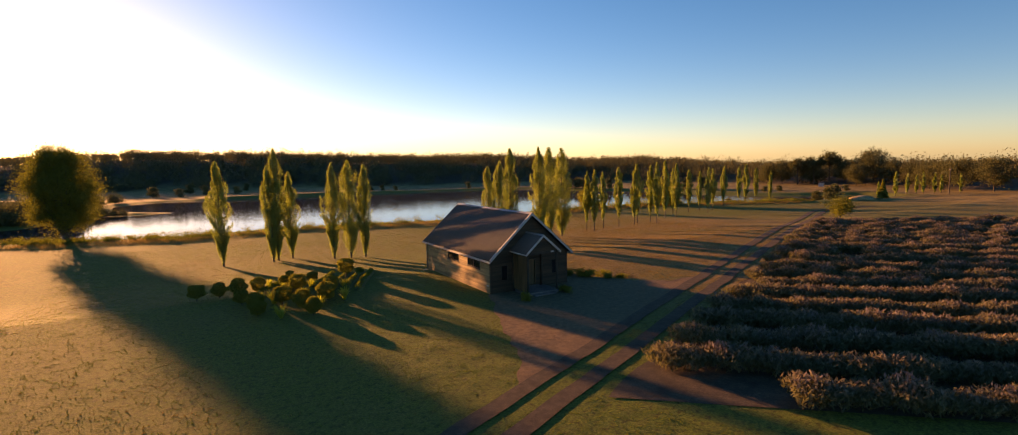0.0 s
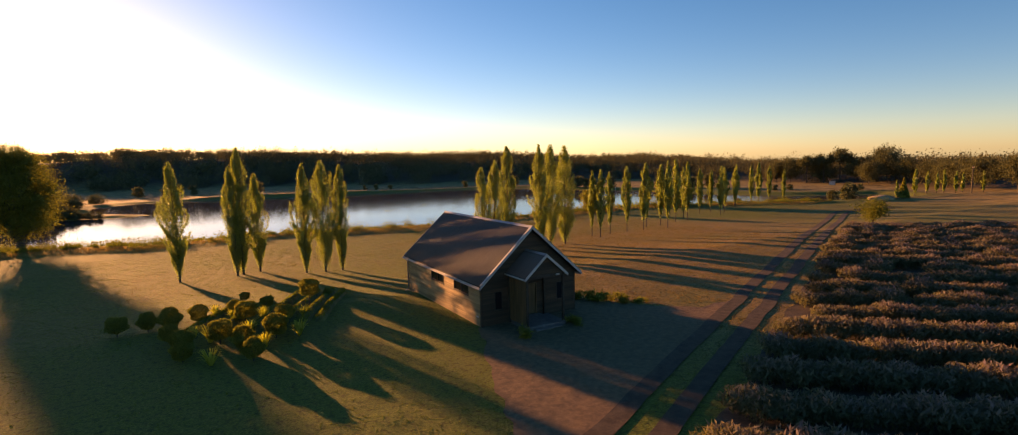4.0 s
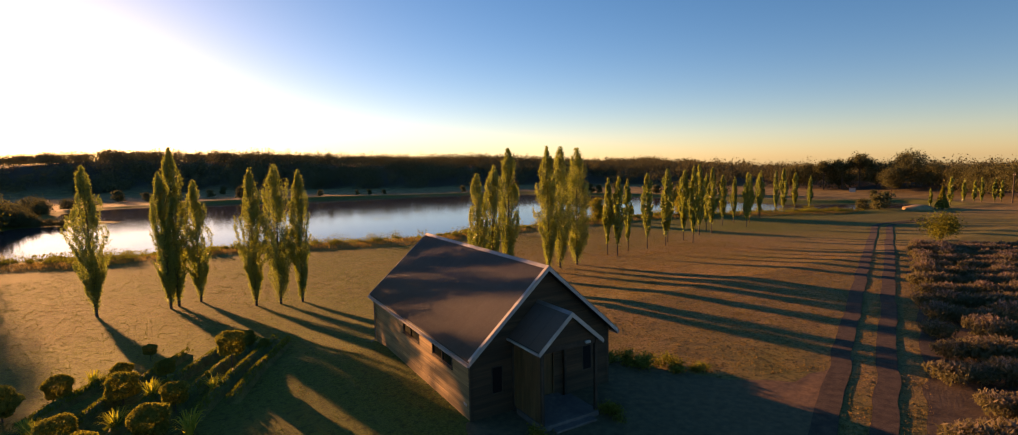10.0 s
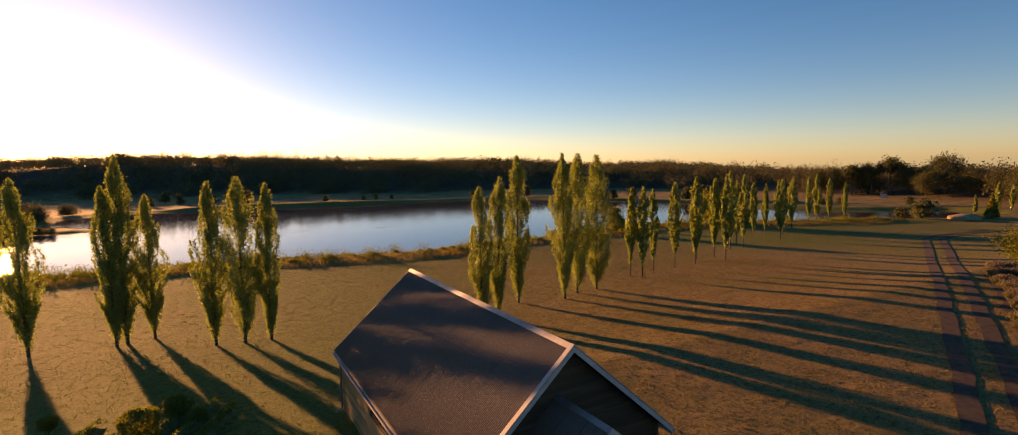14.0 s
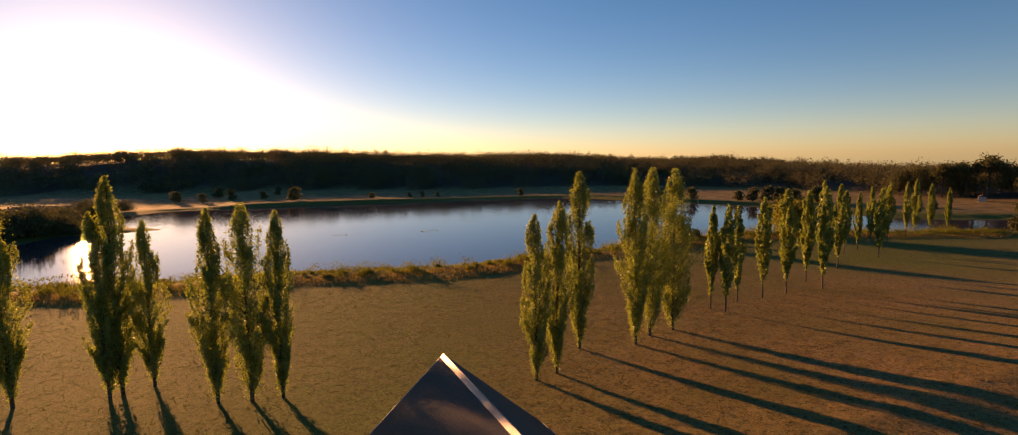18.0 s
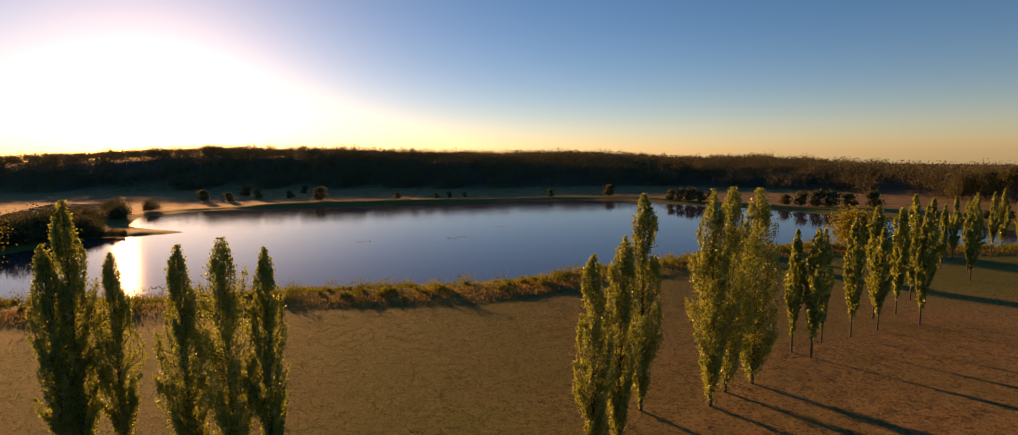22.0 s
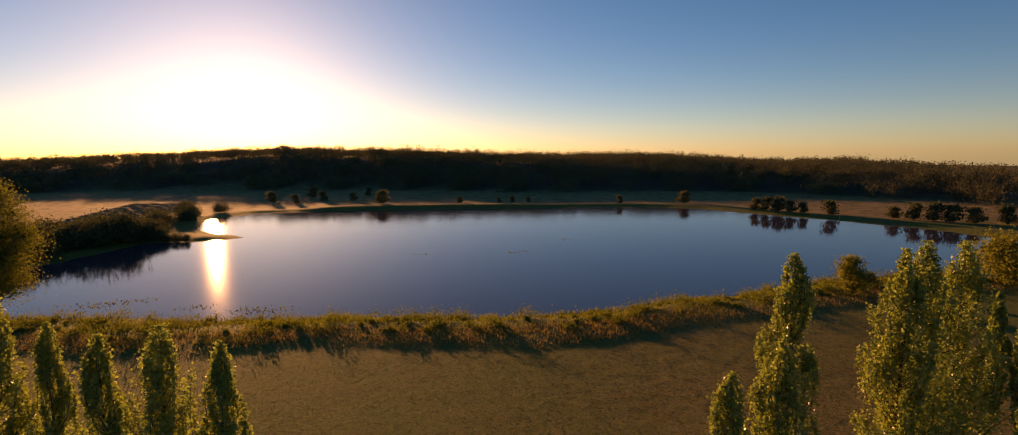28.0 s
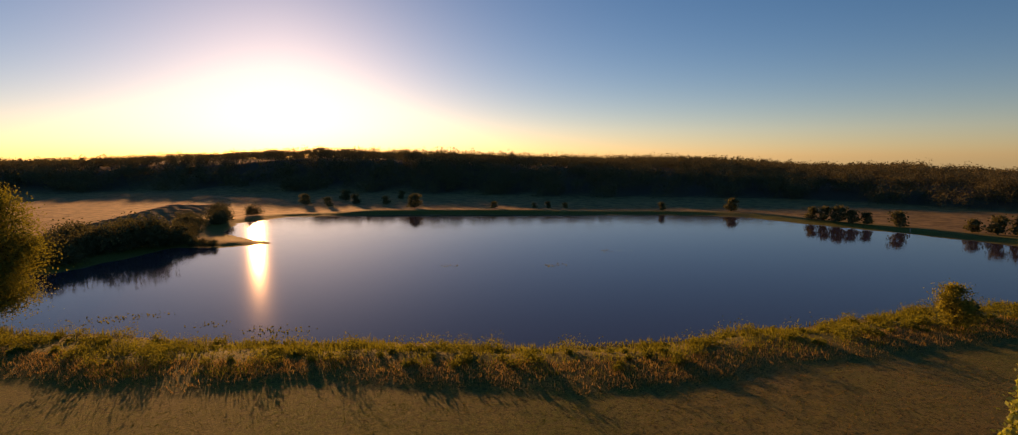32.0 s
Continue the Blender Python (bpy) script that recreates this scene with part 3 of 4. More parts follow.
for x, y, h in ((155, 37.5, 1.0), (157, 36, 0.9), (160, 35.5, 1.05), (163, 34, 1.0), (166, 33.5, 0.9), (169, 30, 0.95), (149, 42, 0.8)):
    far_poplar.scale = (h * 0.85,) * 3
    copy_thing(far_poplar, pose(x, y, at_ground(x, y), 0, 0, x * 40))
far_poplar.scale = (1,) * 3
scrub = broad_tree("shrub", "dark rounded shrub on the far grassy bank", 3.6, 3.8, 700, GUM_DARK, 43, "far bank shrubs", trunk=0.08, size=0.5, lumps=12, stem=0.03)
stand(scrub, 8.5, 214, 0, 1.25)
for k, (x, y, h) in enumerate(((36, 206, 0.6), (50, 203, 0.5), (55, 203, 0.6), (61, 202, 0.5), (112, 180, 1.1), (119, 152, 0.9), (120.5, 149, 1.0), (122, 145.5, 1.1), (123, 142, 0.9), (124.5, 139, 0.8), (128, 133, 1.0),
                               (136, 121, 0.8), (138, 117, 1.1), (141, 114, 1.2), (143, 111, 1.1), (146, 108, 1.0), (150, 104, 1.2), (90, 186, 0.7), (152, 74, 0.5), (147, 76, 0.5), (132, 46, 0.9), (130, 44, 1.0), (127, 47, 0.7), (124, 42, 0.8),
                               (-2, 232, 0.8), (-14, 240, 1.0), (-24, 236, 0.9), (-34, 245, 1.1), (-20, 262, 1.2), (4, 258, 0.9), (160, 60, 0.6), (163, 58, 0.5), (110, 62, 0.5), (66, 66, 0.45))):
    scrub.scale = (h, h, h)
    copy_thing(scrub, pose(x, y, at_ground(x, y), 0, 0, 47 * k))
scrub.scale = (1.25,) * 3
point_tree = broad_tree("point_tree", "dark waterside tree crowding a wooded point", 5.2, 7.6, 2600, GUM_DARK, 44, "trees on the wooded point", trunk=0.03, size=0.42, lumps=34, stem=0.025)
stand(point_tree, -49, 144, 0, 1.1)
for k, (x, y, h) in enumerate(((-58, 126, 0.8), (-56, 132, 0.7), (-53, 138, 0.95), (-50, 148, 0.9), (-46, 153, 0.65), (-55, 150, 0.8), (-62, 140, 0.9), (-66, 130, 0.9), (-47, 161, 0.55), (-50, 170, 0.7), (-54, 180, 0.7), (-60, 160, 0.8), (-70, 122, 0.8), (-44, 146.5, 0.4), (-40, 144.2, 0.3), (-36, 143.2, 0.28), (-48, 190, 0.7), (-52, 200, 0.8), (-44, 208, 0.6), (-47, 148, 0.75), (-52, 143, 0.8), (-57, 137, 0.75), (-60, 132, 0.8), (-54, 126, 0.55), (-57, 144, 0.8), (-64, 148, 0.9), (-46, 156.5, 0.5), (-42, 147, 0.45), (-50, 176, 0.6), (-47, 183, 0.6), (-72, 132, 0.9), (-78, 126, 0.9), (-38, 143.8, 0.3))):
    point_tree.scale = (h, h, h)
    copy_thing(point_tree, pose(x, y, at_ground(x, y), 0, 0, 71 * k))
point_tree.scale = (1.1,) * 3


def conifer(height):
    rng = np.random.default_rng(8)
    tree = tagged(new("conifer_tree"), "small dark conical conifer beside a sandy mound", "tree")
    part("trunk", tubes("trunk", [([(0, 0, -0.1), (0, 0, height)], [0.12, 0.02])], BARK, 6), BARK, tree)
    f = rng.random(1400) ** 1.4
    a, w = rng.random(1400) * 6.283, np.sqrt(rng.random(1400))
    out = (1 - f) * height * 0.27 * w
    spots = np.stack([np.cos(a) * out, np.sin(a) * out, height * (0.08 + 0.92 * f)], 1)
    part("crown", leaves_mesh("crown", spots, 0.25 + 0.25 * rng.random(1400), SHRUB_LEAF, rng), SHRUB_LEAF, tree)
    return tree


stand(conifer(5.0), 134, 34)
bm = bmesh.new()
bmesh.ops.create_icosphere(bm, subdivisions=3, radius=1.0)
for v in bm.verts:
    v.co = (v.co.x * 4.2 * (1 + 0.15 * noise.noise(v.co * 2)), v.co.y * 2.6, max(-0.2, v.co.z * 0.9 * (1 + 0.3 * noise.noise(v.co * 3))))
mound = tagged(new("sand_mound", from_bm("sand_mound", bm, surface("pale_sand", (0.30, 0.20, 0.10), (0.42, 0.30, 0.155), 4, 0.95, 0.4, 0.03), True)), "low mound of pale sand on the grass", "mound")
stand(mound, 130, 37)

# a wooden power pole and a pale shed far across the paddock
pole = tagged(new("power_pole"), "wooden power pole with a cross arm", "pole")
part("post", tubes("post", [([(0, 0, -0.3), (0, 0, 7.4)], [0.17, 0.12])], BARK, 8), BARK, pole)
part("cross_arm", block((-1.0, -0.06, 6.7), (1.0, 0.06, 6.86)), BARK, pole)
for x in (-0.85, -0.3, 0.3, 0.85):
    part("insulator", tubes("insulator", [([(x, 0, 6.86), (x, 0, 7.05)], [0.05, 0.035])], TRIM, 6), TRIM, pole)
stand(pole, 163, 30.5, 30)
shed = tagged(new("farm_shed"), "small pale farm shed before dark trees", "shed")
part("wall", block((-2.2, -1.5, 0), (2.2, 1.5, 2.3)), TRIM, shed)
part("roof", prism([(-1.75, 2.3), (1.75, 2.3), (0, 3.2)], -2.4, 2.4, 0), IRON, shed)
part("door", block((-0.5, -1.54, 0), (0.5, -1.5, 2.0)), STUDS, shed)
stand(shed, 188, 80, 25, 0.6)
marker = tagged(new("marker_post"), "short white marker post at the water's edge", "post")
part("post", tubes("post", [([(0, 0, -0.5), (0, 0, 1.1)], [0.09, 0.09])], TRIM, 8), TRIM, marker)
part("cap", tubes("cap", [([(0, 0, 1.1), (0, 0, 1.16)], [0.11, 0.06])], STUDS, 8), STUDS, marker)
marker.matrix_basis = pose(125.3, 127.2, LAKE_LEVEL)

# a raked hay paddock with long windrows beyond the wooded point
HAY = surface("cut_hay", (0.15, 0.095, 0.035), (0.32, 0.21, 0.085), 1.2, 0.95, 0.6, 0.08, stretch=(1, 1, 1))
us, vs = np.linspace(0, 1, 60), np.linspace(0, 1, 130)
corner, wide, deep = np.array((-84.0, 166.0)), np.array((28.0, -6.0)), np.array((-6.0, 96.0))
U, V = np.meshgrid(us, vs)
px = corner[0] + wide[0] * U + deep[0] * V
py = corner[1] + wide[1] * U + deep[1] * V
ridge = np.maximum(0, np.sin(V * 6.283 * 20 + 0.8 * np.sin(U * 9))) ** 2 * 0.4
edge = np.minimum(1, np.minimum(np.minimum(U, 1 - U) * 12, np.minimum(V, 1 - V) * 20))
pz = land(px.ravel(), py.ravel(), False) + 0.05 + (ridge * edge).ravel() - 0.25 * (1 - edge.ravel())
i = np.arange(60 * 130).reshape(130, 60)
hay = mesh_of("hay_field", np.column_stack([px.ravel(), py.ravel(), pz]), np.stack([i[:-1, :-1], i[:-1, 1:], i[1:, 1:], i[1:, :-1]], -1).reshape(-1, 4), HAY, True)
tagged(new("hay_field", hay), "golden cut hay lying in long raked windrows", "field", kind="structure")

# flat mats of weed and imitated ripple sparkle on the water close to the bank
r = np.random.default_rng(95)
spots = []
# pair near x -10 stands in for ripple sparkle, last three for mid-lake specks
for x, y, n, w in ((-30, 88.5, 70, 1.8), (-27, 89.5, 50, 1.5), (-18, 84, 30, 1.2), (-9, 79.6, 70, 1.5), (-11.5, 81.0, 40, 1.2), (30, 108, 22, 1.4), (12, 112, 16, 1.0), (45, 120, 18, 1.5)):
    q = r.normal(size=(n, 3)) * (w, w * 0.6, 0.012) + (x, y, LAKE_LEVEL + 0.03)
    spots.append(q)
spots = np.concatenate(spots)
tagged(new("weed_and_sparkle_mats", leaves_mesh("weed_and_sparkle_mats", spots, 0.12 + 0.16 * r.random(len(spots)), REED, r)), "sparse mats of floating weed, some standing in for ripple sparkle and mid-lake specks", "water weed", kind="stuff")

# ------------------------------------------------------------------ lake bank plants
rng = np.random.default_rng(90)


def blades(name, roots, heights, widths, material, lean=0.35):
    """A thin bent blade at each root: two quads' worth of grass."""
    n = len(roots)
    a = rng.random(n) * 6.283
    side = np.stack([np.cos(a), np.sin(a), np.zeros(n)], 1) * np.asarray(widths)[:, None]
    b = rng.random(n) * 6.283
    over = np.stack([np.cos(b), np.sin(b), np.zeros(n)], 1) * (np.asarray(heights) * lean * rng.random(n))[:, None]
    up = np.zeros((n, 3))
    up[:, 2] = heights
    p = np.asarray(roots)
    verts = np.stack([p - side, p + side, p + side * 0.75 + up * 0.6 + over * 0.35, p - side * 0.75 + up * 0.6 + over * 0.35, p + up + over], 1).reshape(-1, 3)
    base = 5 * np.arange(n)[:, None]
    quads = base + np.array([0, 1, 2, 3])
    tips = base + np.array([3, 2, 4, 4])
    me = bpy.data.meshes.new(name)
    loops = np.concatenate([quads, tips[:, :3]], 1).astype(np.int32)
    me.vertices.add(len(verts))
    me.vertices.foreach_set("co", verts.astype(np.float32).ravel())
    me.loops.add(loops.size)
    me.loops.foreach_set("vertex_index", loops.ravel())
    me.polygons.add(2 * n)
    starts = (7 * np.arange(n)[:, None] + np.array([0, 4])).ravel().astype(np.int32)
    me.polygons.foreach_set("loop_start", starts)
    me.update(calc_edges=True)
    me.materials.append(material)
    return me


def scatter_bank(count, lo, hi):
    x = rng.uniform(-48, 118, count)
    y = rng.uniform(42, 100, count)
    d = lake_distance(x, y)
    keep = (d > lo) & (d < hi) & (y < 92 - 0.2 * x)
    return x[keep], y[keep], d[keep]


x, y, d = scatter_bank(380000, -0.6, 10.0)
keep = rng.random(len(x)) < np.clip(0.3 + 0.75 * vnoise(x, y, 3.5, 31) + 0.45 * vnoise(x, y, 1.2, 32), 0.03, 1)
x, y, d = x[keep], y[keep], d[keep]
h = (0.22 + 0.42 * rng.random(len(x))) * (1 - 0.5 * step(d, 4, 9)) * (1 + 0.6 * np.clip(vnoise(x, y, 6, 33), -0.5, 1))
tagged(new("bank_reeds", blades("bank_reeds", np.stack([x, y, land(x, y) - 0.03], 1), h, 0.018 + 0.03 * rng.random(len(x)), REED, 0.6)), "green reeds and rushes along the lake edge", "reeds", kind="stuff")
x, y, d = scatter_bank(520000, 6.8, 12.8)
keep = rng.random(len(x)) < np.clip(0.5 + 0.5 * vnoise(x, y, 4.0, 35), 0.1, 1) * step(12.6 - d, 0, 1.2)
x, y, d = x[keep], y[keep], d[keep]
tagged(new("bank_grass", blades("bank_grass", np.stack([x, y, land(x, y) - 0.03], 1), (0.14 + 0.26 * rng.random(len(x))) * (0.35 + 0.65 * step(12.8 - d, 0, 2.5)), 0.014 + 0.024 * rng.random(len(x)), STRAW, 0.9)), "long dry golden grass on the lake bank", "grass", kind="stuff")
x, y, d = scatter_bank(4600, 0.5, 8.5)
x, y, d = x[:430], y[:430], d[:430]
spots, sizes = [], []
for px, py, pz in zip(x, y, land(x, y)):
    r = 0.35 + 1.25 * rng.random() ** 2.2
    q = rng.normal(size=(220, 3)) * (r * 0.42, r * 0.42, r * 0.3) + (px, py, pz + r * 0.42)
    q[:, 2] = np.maximum(q[:, 2], pz + 0.02)
    spots.append(q)
    sizes.append(0.08 + 0.10 * rng.random(220))
tagged(new("bank_bushes", leaves_mesh("bank_bushes", np.concatenate(spots), np.concatenate(sizes), REED, rng)), "low green bushes scattered through the bank", "bushes", kind="stuff")

# ------------------------------------------------------------------ turf on the lawn
n = 760000
x, y = rng.uniform(-34, 62, n), rng.uniform(-36, 66, n)
fade = (1 - step(x, 49, 62)) * step(x, -33.5, -31) * (1 - step(y, 58, 64))
s_track = (x - TRACK_A[0]) * TRACK_DIR[0] + (y - TRACK_A[1]) * TRACK_DIR[1]
o_track = (x - TRACK_A[0]) * across[0] + (y - TRACK_A[1]) * across[1]
yard = (y < np.interp(x, [-8, -5.4, -4.6, -3.2, -0.2, 9.3, 12.2, 17.6], [-16.6, -13.6, -11, -7.2, 0.2, 1.8, -2.6, -5])) & (o_track > 1.6) & (x > -8) & (x < 17.6) & (x > np.interp(y, [-16.6, -13.6, -11, -7.2, 0], [-8, -5.4, -4.6, -3.2, -0.2]))
house = (x > -0.15) & (x < 7.5) & (y > -3.0) & (y < 13.1)
strips = np.abs(np.abs(o_track) - 1.0) < 0.5
crop = (o_track < -2.6) & (s_track > -6) & (s_track < 66)
keep = ~yard & ~house & ~strips & ~crop & (rng.random(n) < fade * np.clip(0.42 + 0.4 * vnoise(x, y, 0.45, 41) + 0.15 * vnoise(x, y, 5, 42), 0.02, 1)) & (lake_distance(x, y) > 11)
x, y = x[keep], y[keep]
chance = np.clip(0.02 + 0.92 * step(x - 0.25 * y, -4, 16) * (1 - 0.6 * step(y, 22, 46)) * step(y, -18, -8) + 0.25 * vnoise(x, y, 6, 8), 0, 1)
straw_like = rng.random(len(x)) < chance
for pick, leaf, label in ((straw_like, TURF, "short patchy mown turf, dry and straw coloured"), (~straw_like, TURF_GREEN, "short mown green turf on the lawn")):
    px, py = x[pick], y[pick]
    tagged(new("turf", blades("turf", np.stack([px, py, land(px, py) - 0.02], 1), ((0.035 if leaf is TURF else 0.022) + (0.06 if leaf is TURF else 0.035) * rng.random(len(px))) * (1 + 0.3 * np.maximum(0, vnoise(px, py, 0.45, 41))), 0.015 + 0.03 * rng.random(len(px)), leaf, 0.9)), label, "grass", kind="stuff")

# ------------------------------------------------------------------ lavender field
ROW_DIR = np.array((0.745, -0.667))
cells = []
for s in np.arange(-6.2, 67, 1.0):
    start = TRACK_A + TRACK_DIR * s - across * (2.5 + 0.3 * vnoise(s, 0, 2.0, 51))
    cells.append([start + ROW_DIR * (k * 1.3) for k in range(50)])
draped("lavender_soil", cells, SOIL, 0.03, "brown tilled soil between lavender rows", "soil")


def lavender_bush(seed):
    """A dense upright tuft: many fine stems fanning from one root, flower heads on top."""
    r = np.random.default_rng(seed)
    n = 900
    a, w = r.random(n) * 6.283, np.sqrt(r.random(n))
    wide, high = r.uniform(0.6, 0.72), r.uniform(0.85, 1.05)
    lumpy = 1 + 0.15 * np.sin(3 * a + seed) + 0.1 * np.sin(5 * a + 2 * seed)
    top = high * np.sqrt(np.clip(1 - 0.55 * w ** 2, 0, 1)) * (0.86 + 0.22 * r.random(n))
    f = r.random(n) ** 0.55
    spots = np.stack([np.cos(a) * w * wide * lumpy * (0.55 + 0.45 * f), np.sin(a) * w * wide * lumpy * (0.55 + 0.45 * f), 0.05 + (top - 0.1) * f], 1)
    return leaves_mesh("lavender_bush", spots, 0.041 + 0.038 * r.random(n), LAVENDER, r, 0.86, 2.8)


bushes = [lavender_bush(200 + k) for k in range(6)]
turn = math.degrees(math.atan2(ROW_DIR[1], ROW_DIR[0]))
for k, s in enumerate(np.arange(-5.3, 66, 3.75)):
    start = TRACK_A + TRACK_DIR * s - across * (3.2 + 0.6 * random.random())
    row = tagged(new("lavender_hedge"), "long row of faded grey-purple lavender bushes in bare soil", "lavender", "lavender rows")
    row.matrix_basis = pose(start[0], start[1], at_ground(*start), 0, 0, turn)
    pos = 7.0 if k == 0 else 0.0
    while pos < 60:
        if random.random() > 0.03:
            spot = start + ROW_DIR * pos
            bush = part("lavender_bush", bushes[random.randrange(6)], LAVENDER, row)
            size = random.uniform(1.2, 1.6)
            bush.matrix_basis = pose(pos, random.uniform(-0.1, 0.1), at_ground(*spot) - at_ground(*start) + 0.02, 0, 0, random.random() * 360)
            bush.scale = (size * 1.12, size * 1.12, size * 0.95)
        pos += random.uniform(1.0, 1.35)

# ------------------------------------------------------------------ garden beside the hall
BED = surface("bed_grass", (0.09, 0.095, 0.025), (0.22, 0.21, 0.06), 14, 0.95, 0.9, 0.04)


def garden_bed(x, y, length, width=0.62, height=0.42):
    """A long low planted ridge with blades on it."""
    d = np.array((0.38, 0.925))
    c = np.array((-d[1], d[0]))
    cells = []
    for u in np.linspace(0, 1, 30):
        cells.append([np.array((x, y)) + d * length * u + c * width * w for w in (-0.6, -0.45, -0.2, 0, 0.2, 0.45, 0.6)])
    cells = np.array(cells)
    flat = cells.reshape(-1, 2)
    ends = np.minimum(1, np.minimum(np.linspace(0, 1, 30), np.linspace(1, 0, 30)) * 14)
    prof = (np.array((-0.12, 0.45, 0.9, 1.0, 0.9, 0.45, -0.12)) * height)[None, :] * ends[:, None] - 0.04 * (1 - ends[:, None])
    prof = prof.ravel()
    z = land(flat[:, 0], flat[:, 1], False) + prof + 0.05 * vnoise(flat[:, 0], flat[:, 1], 0.5, 61)
    i = np.arange(210).reshape(30, 7)
    faces = np.stack([i[:-1, :-1], i[:-1, 1:], i[1:, 1:], i[1:, :-1]], -1).reshape(-1, 4)
    bed = tagged(new("garden_bed"), "long low grassy garden ridge", "garden bed", "garden ridges")
    part("mound", mesh_of("mound", np.column_stack([flat, z]), faces, BED, True), BED, bed)
    u, w = rng.random(900), rng.uniform(-0.42, 0.42, 900)
    p = np.array((x, y)) + d * (length * u)[:, None] + c * (width * w)[:, None]
    root = np.column_stack([p, land(p[:, 0], p[:, 1], False) + height * (1 - np.abs(w) * 1.1)])
    part("grass", blades("grass", root, 0.06 + 0.12 * rng.random(900), 0.02 + 0.025 * rng.random(900), TURF_GREEN, 0.8), TURF_GREEN, bed)


for x, y, length in ((-16.0, 9.0, 8.0), (-14.4, 7.6, 11.5), (-12.8, 6.6, 13.0), (-11.3, 6.2, 13.2), (-9.9, 6.4, 12.6), (-8.4, 7.4, 10.0)):
    garden_bed(x, y, length)


def globe_shrub(seed, radius, stem):
    """A clipped round shrub on a short stem, leaves in an uneven shell."""
    r = np.random.default_rng(seed)
    shrub = tagged(new("globe_shrub"), "rounded dark green clipped shrub in the garden", "shrub", "clipped shrubs")
    limbs = [([(0, 0, -0.05), (0, 0, stem + radius * 0.5)], [0.05, 0.03])]
    for k in range(7):
        a = k * 0.9
        limbs.append(([(0, 0, stem), (math.cos(a) * radius * 0.6, math.sin(a) * radius * 0.6, stem + radius * (0.6 + 0.2 * (k % 3)))], [0.025, 0.008]))
    part("stem", tubes("stem", limbs, BARK, 5), BARK, shrub)
    n = 4200
    q = r.normal(size=(n, 3))
    q /= np.linalg.norm(q, axis=1, keepdims=True)
    lump = 1 + 0.1 * np.sin(q[:, 0] * 5 + seed) * np.sin(q[:, 1] * 4.3) + 0.12 * np.sin(q[:, 2] * 6 + seed * 2)
    q *= (radius * lump * (0.72 + 0.3 * r.random(n) ** 0.6))[:, None]
    q[:, 2] = q[:, 2] * 0.9 + stem + radius * 0.85
    q[:, 2] = np.maximum(q[:, 2], 0.05)
    part("crown", leaves_mesh("crown", q, 0.055 + 0.065 * r.random(n), SHRUB_LEAF, r), SHRUB_LEAF, shrub)
    return shrub


globes = [globe_shrub(k, 0.72, 0.35) for k in range(3)] + [globe_shrub(9, 0.74, 0.9)]
place(globes, [(-15.3, 12.8, 0.85, 0), (-16.9, 11.0, 0.95, 1), (-12.6, 10.2, 0.95, 2), (-11.3, 5.5, 1.0, 0), (-8.0, 12.9, 1.0, 3), (-11.0, 12.3, 0.62, 3), (-10.5, 7.4, 0.75, 3), (-13.2, 4.2, 0.9, 1),
               (-14.3, 6.2, 0.95, 2), (-16.2, 5.6, 0.9, 0), (-12.0, 18.4, 0.5, 3), (-7.0, 17.0, 0.75, 2), (-6.1, 15.6, 0.5, 1), (-18.2, 12.1, 0.8, 1), (-19.8, 11.8, 0.85, 2), (-13.0, 14.4, 0.7, 0), (-12.9, 2.0, 0.8, 1), (-16.9, 8.0, 0.75, 2), (-16.2, 4.0, 0.75, 0)])


def flax(seed):
    r = np.random.default_rng(seed)
    plant = tagged(new("flax_plant"), "spiky yellow-green flax clump", "plant", "flax clumps")
    verts, faces = [], []
    for k in range(70):
        a, out, h, w = r.random() * 6.283, r.uniform(0.15, 0.75), r.uniform(0.5, 1.0), r.uniform(0.02, 0.035)
        dx, dy = math.cos(a), math.sin(a)
        b = len(verts)
        for s, z in ((0.06, 0), (out * 0.4, h * 0.6), (out * 0.8, h), (out * 1.1, h * 0.97)):
            ww = w * (1 - z * 0.3) if s < out else 0.005
            verts += [(dx * s - dy * ww, dy * s + dx * ww, z), (dx * s + dy * ww, dy * s - dx * ww, z)]
        faces += [(b + 2 * j, b + 2 * j + 1, b + 2 * j + 3, b + 2 * j + 2) for j in range(3)]
    part("leaves", mesh_of("leaves", verts, faces, FLAX_LEAF), FLAX_LEAF, plant)
    part("base", tubes("base", [([(0, 0, -0.05), (0, 0, 0.12)], [0.12, 0.07])], BARK, 7), BARK, plant)
    return plant


place([flax(3), flax(4)], [(-11.5, 10.0, 1.1, 0), (-14.8, 6.9, 1.2, 1), (-10.0, 5.2, 1.1, 0), (-15.6, 8.6, 0.8, 1), (-12.1, 4.0, 1.0, 0), (-14.2, 14.5, 0.9, 1), (-13.3, 12.6, 0.7, 0), (-9.0, 9.6, 0.8, 1), (-12.6, 7.4, 1.0, 0), (-14.9, 2.6, 1.0, 1)])


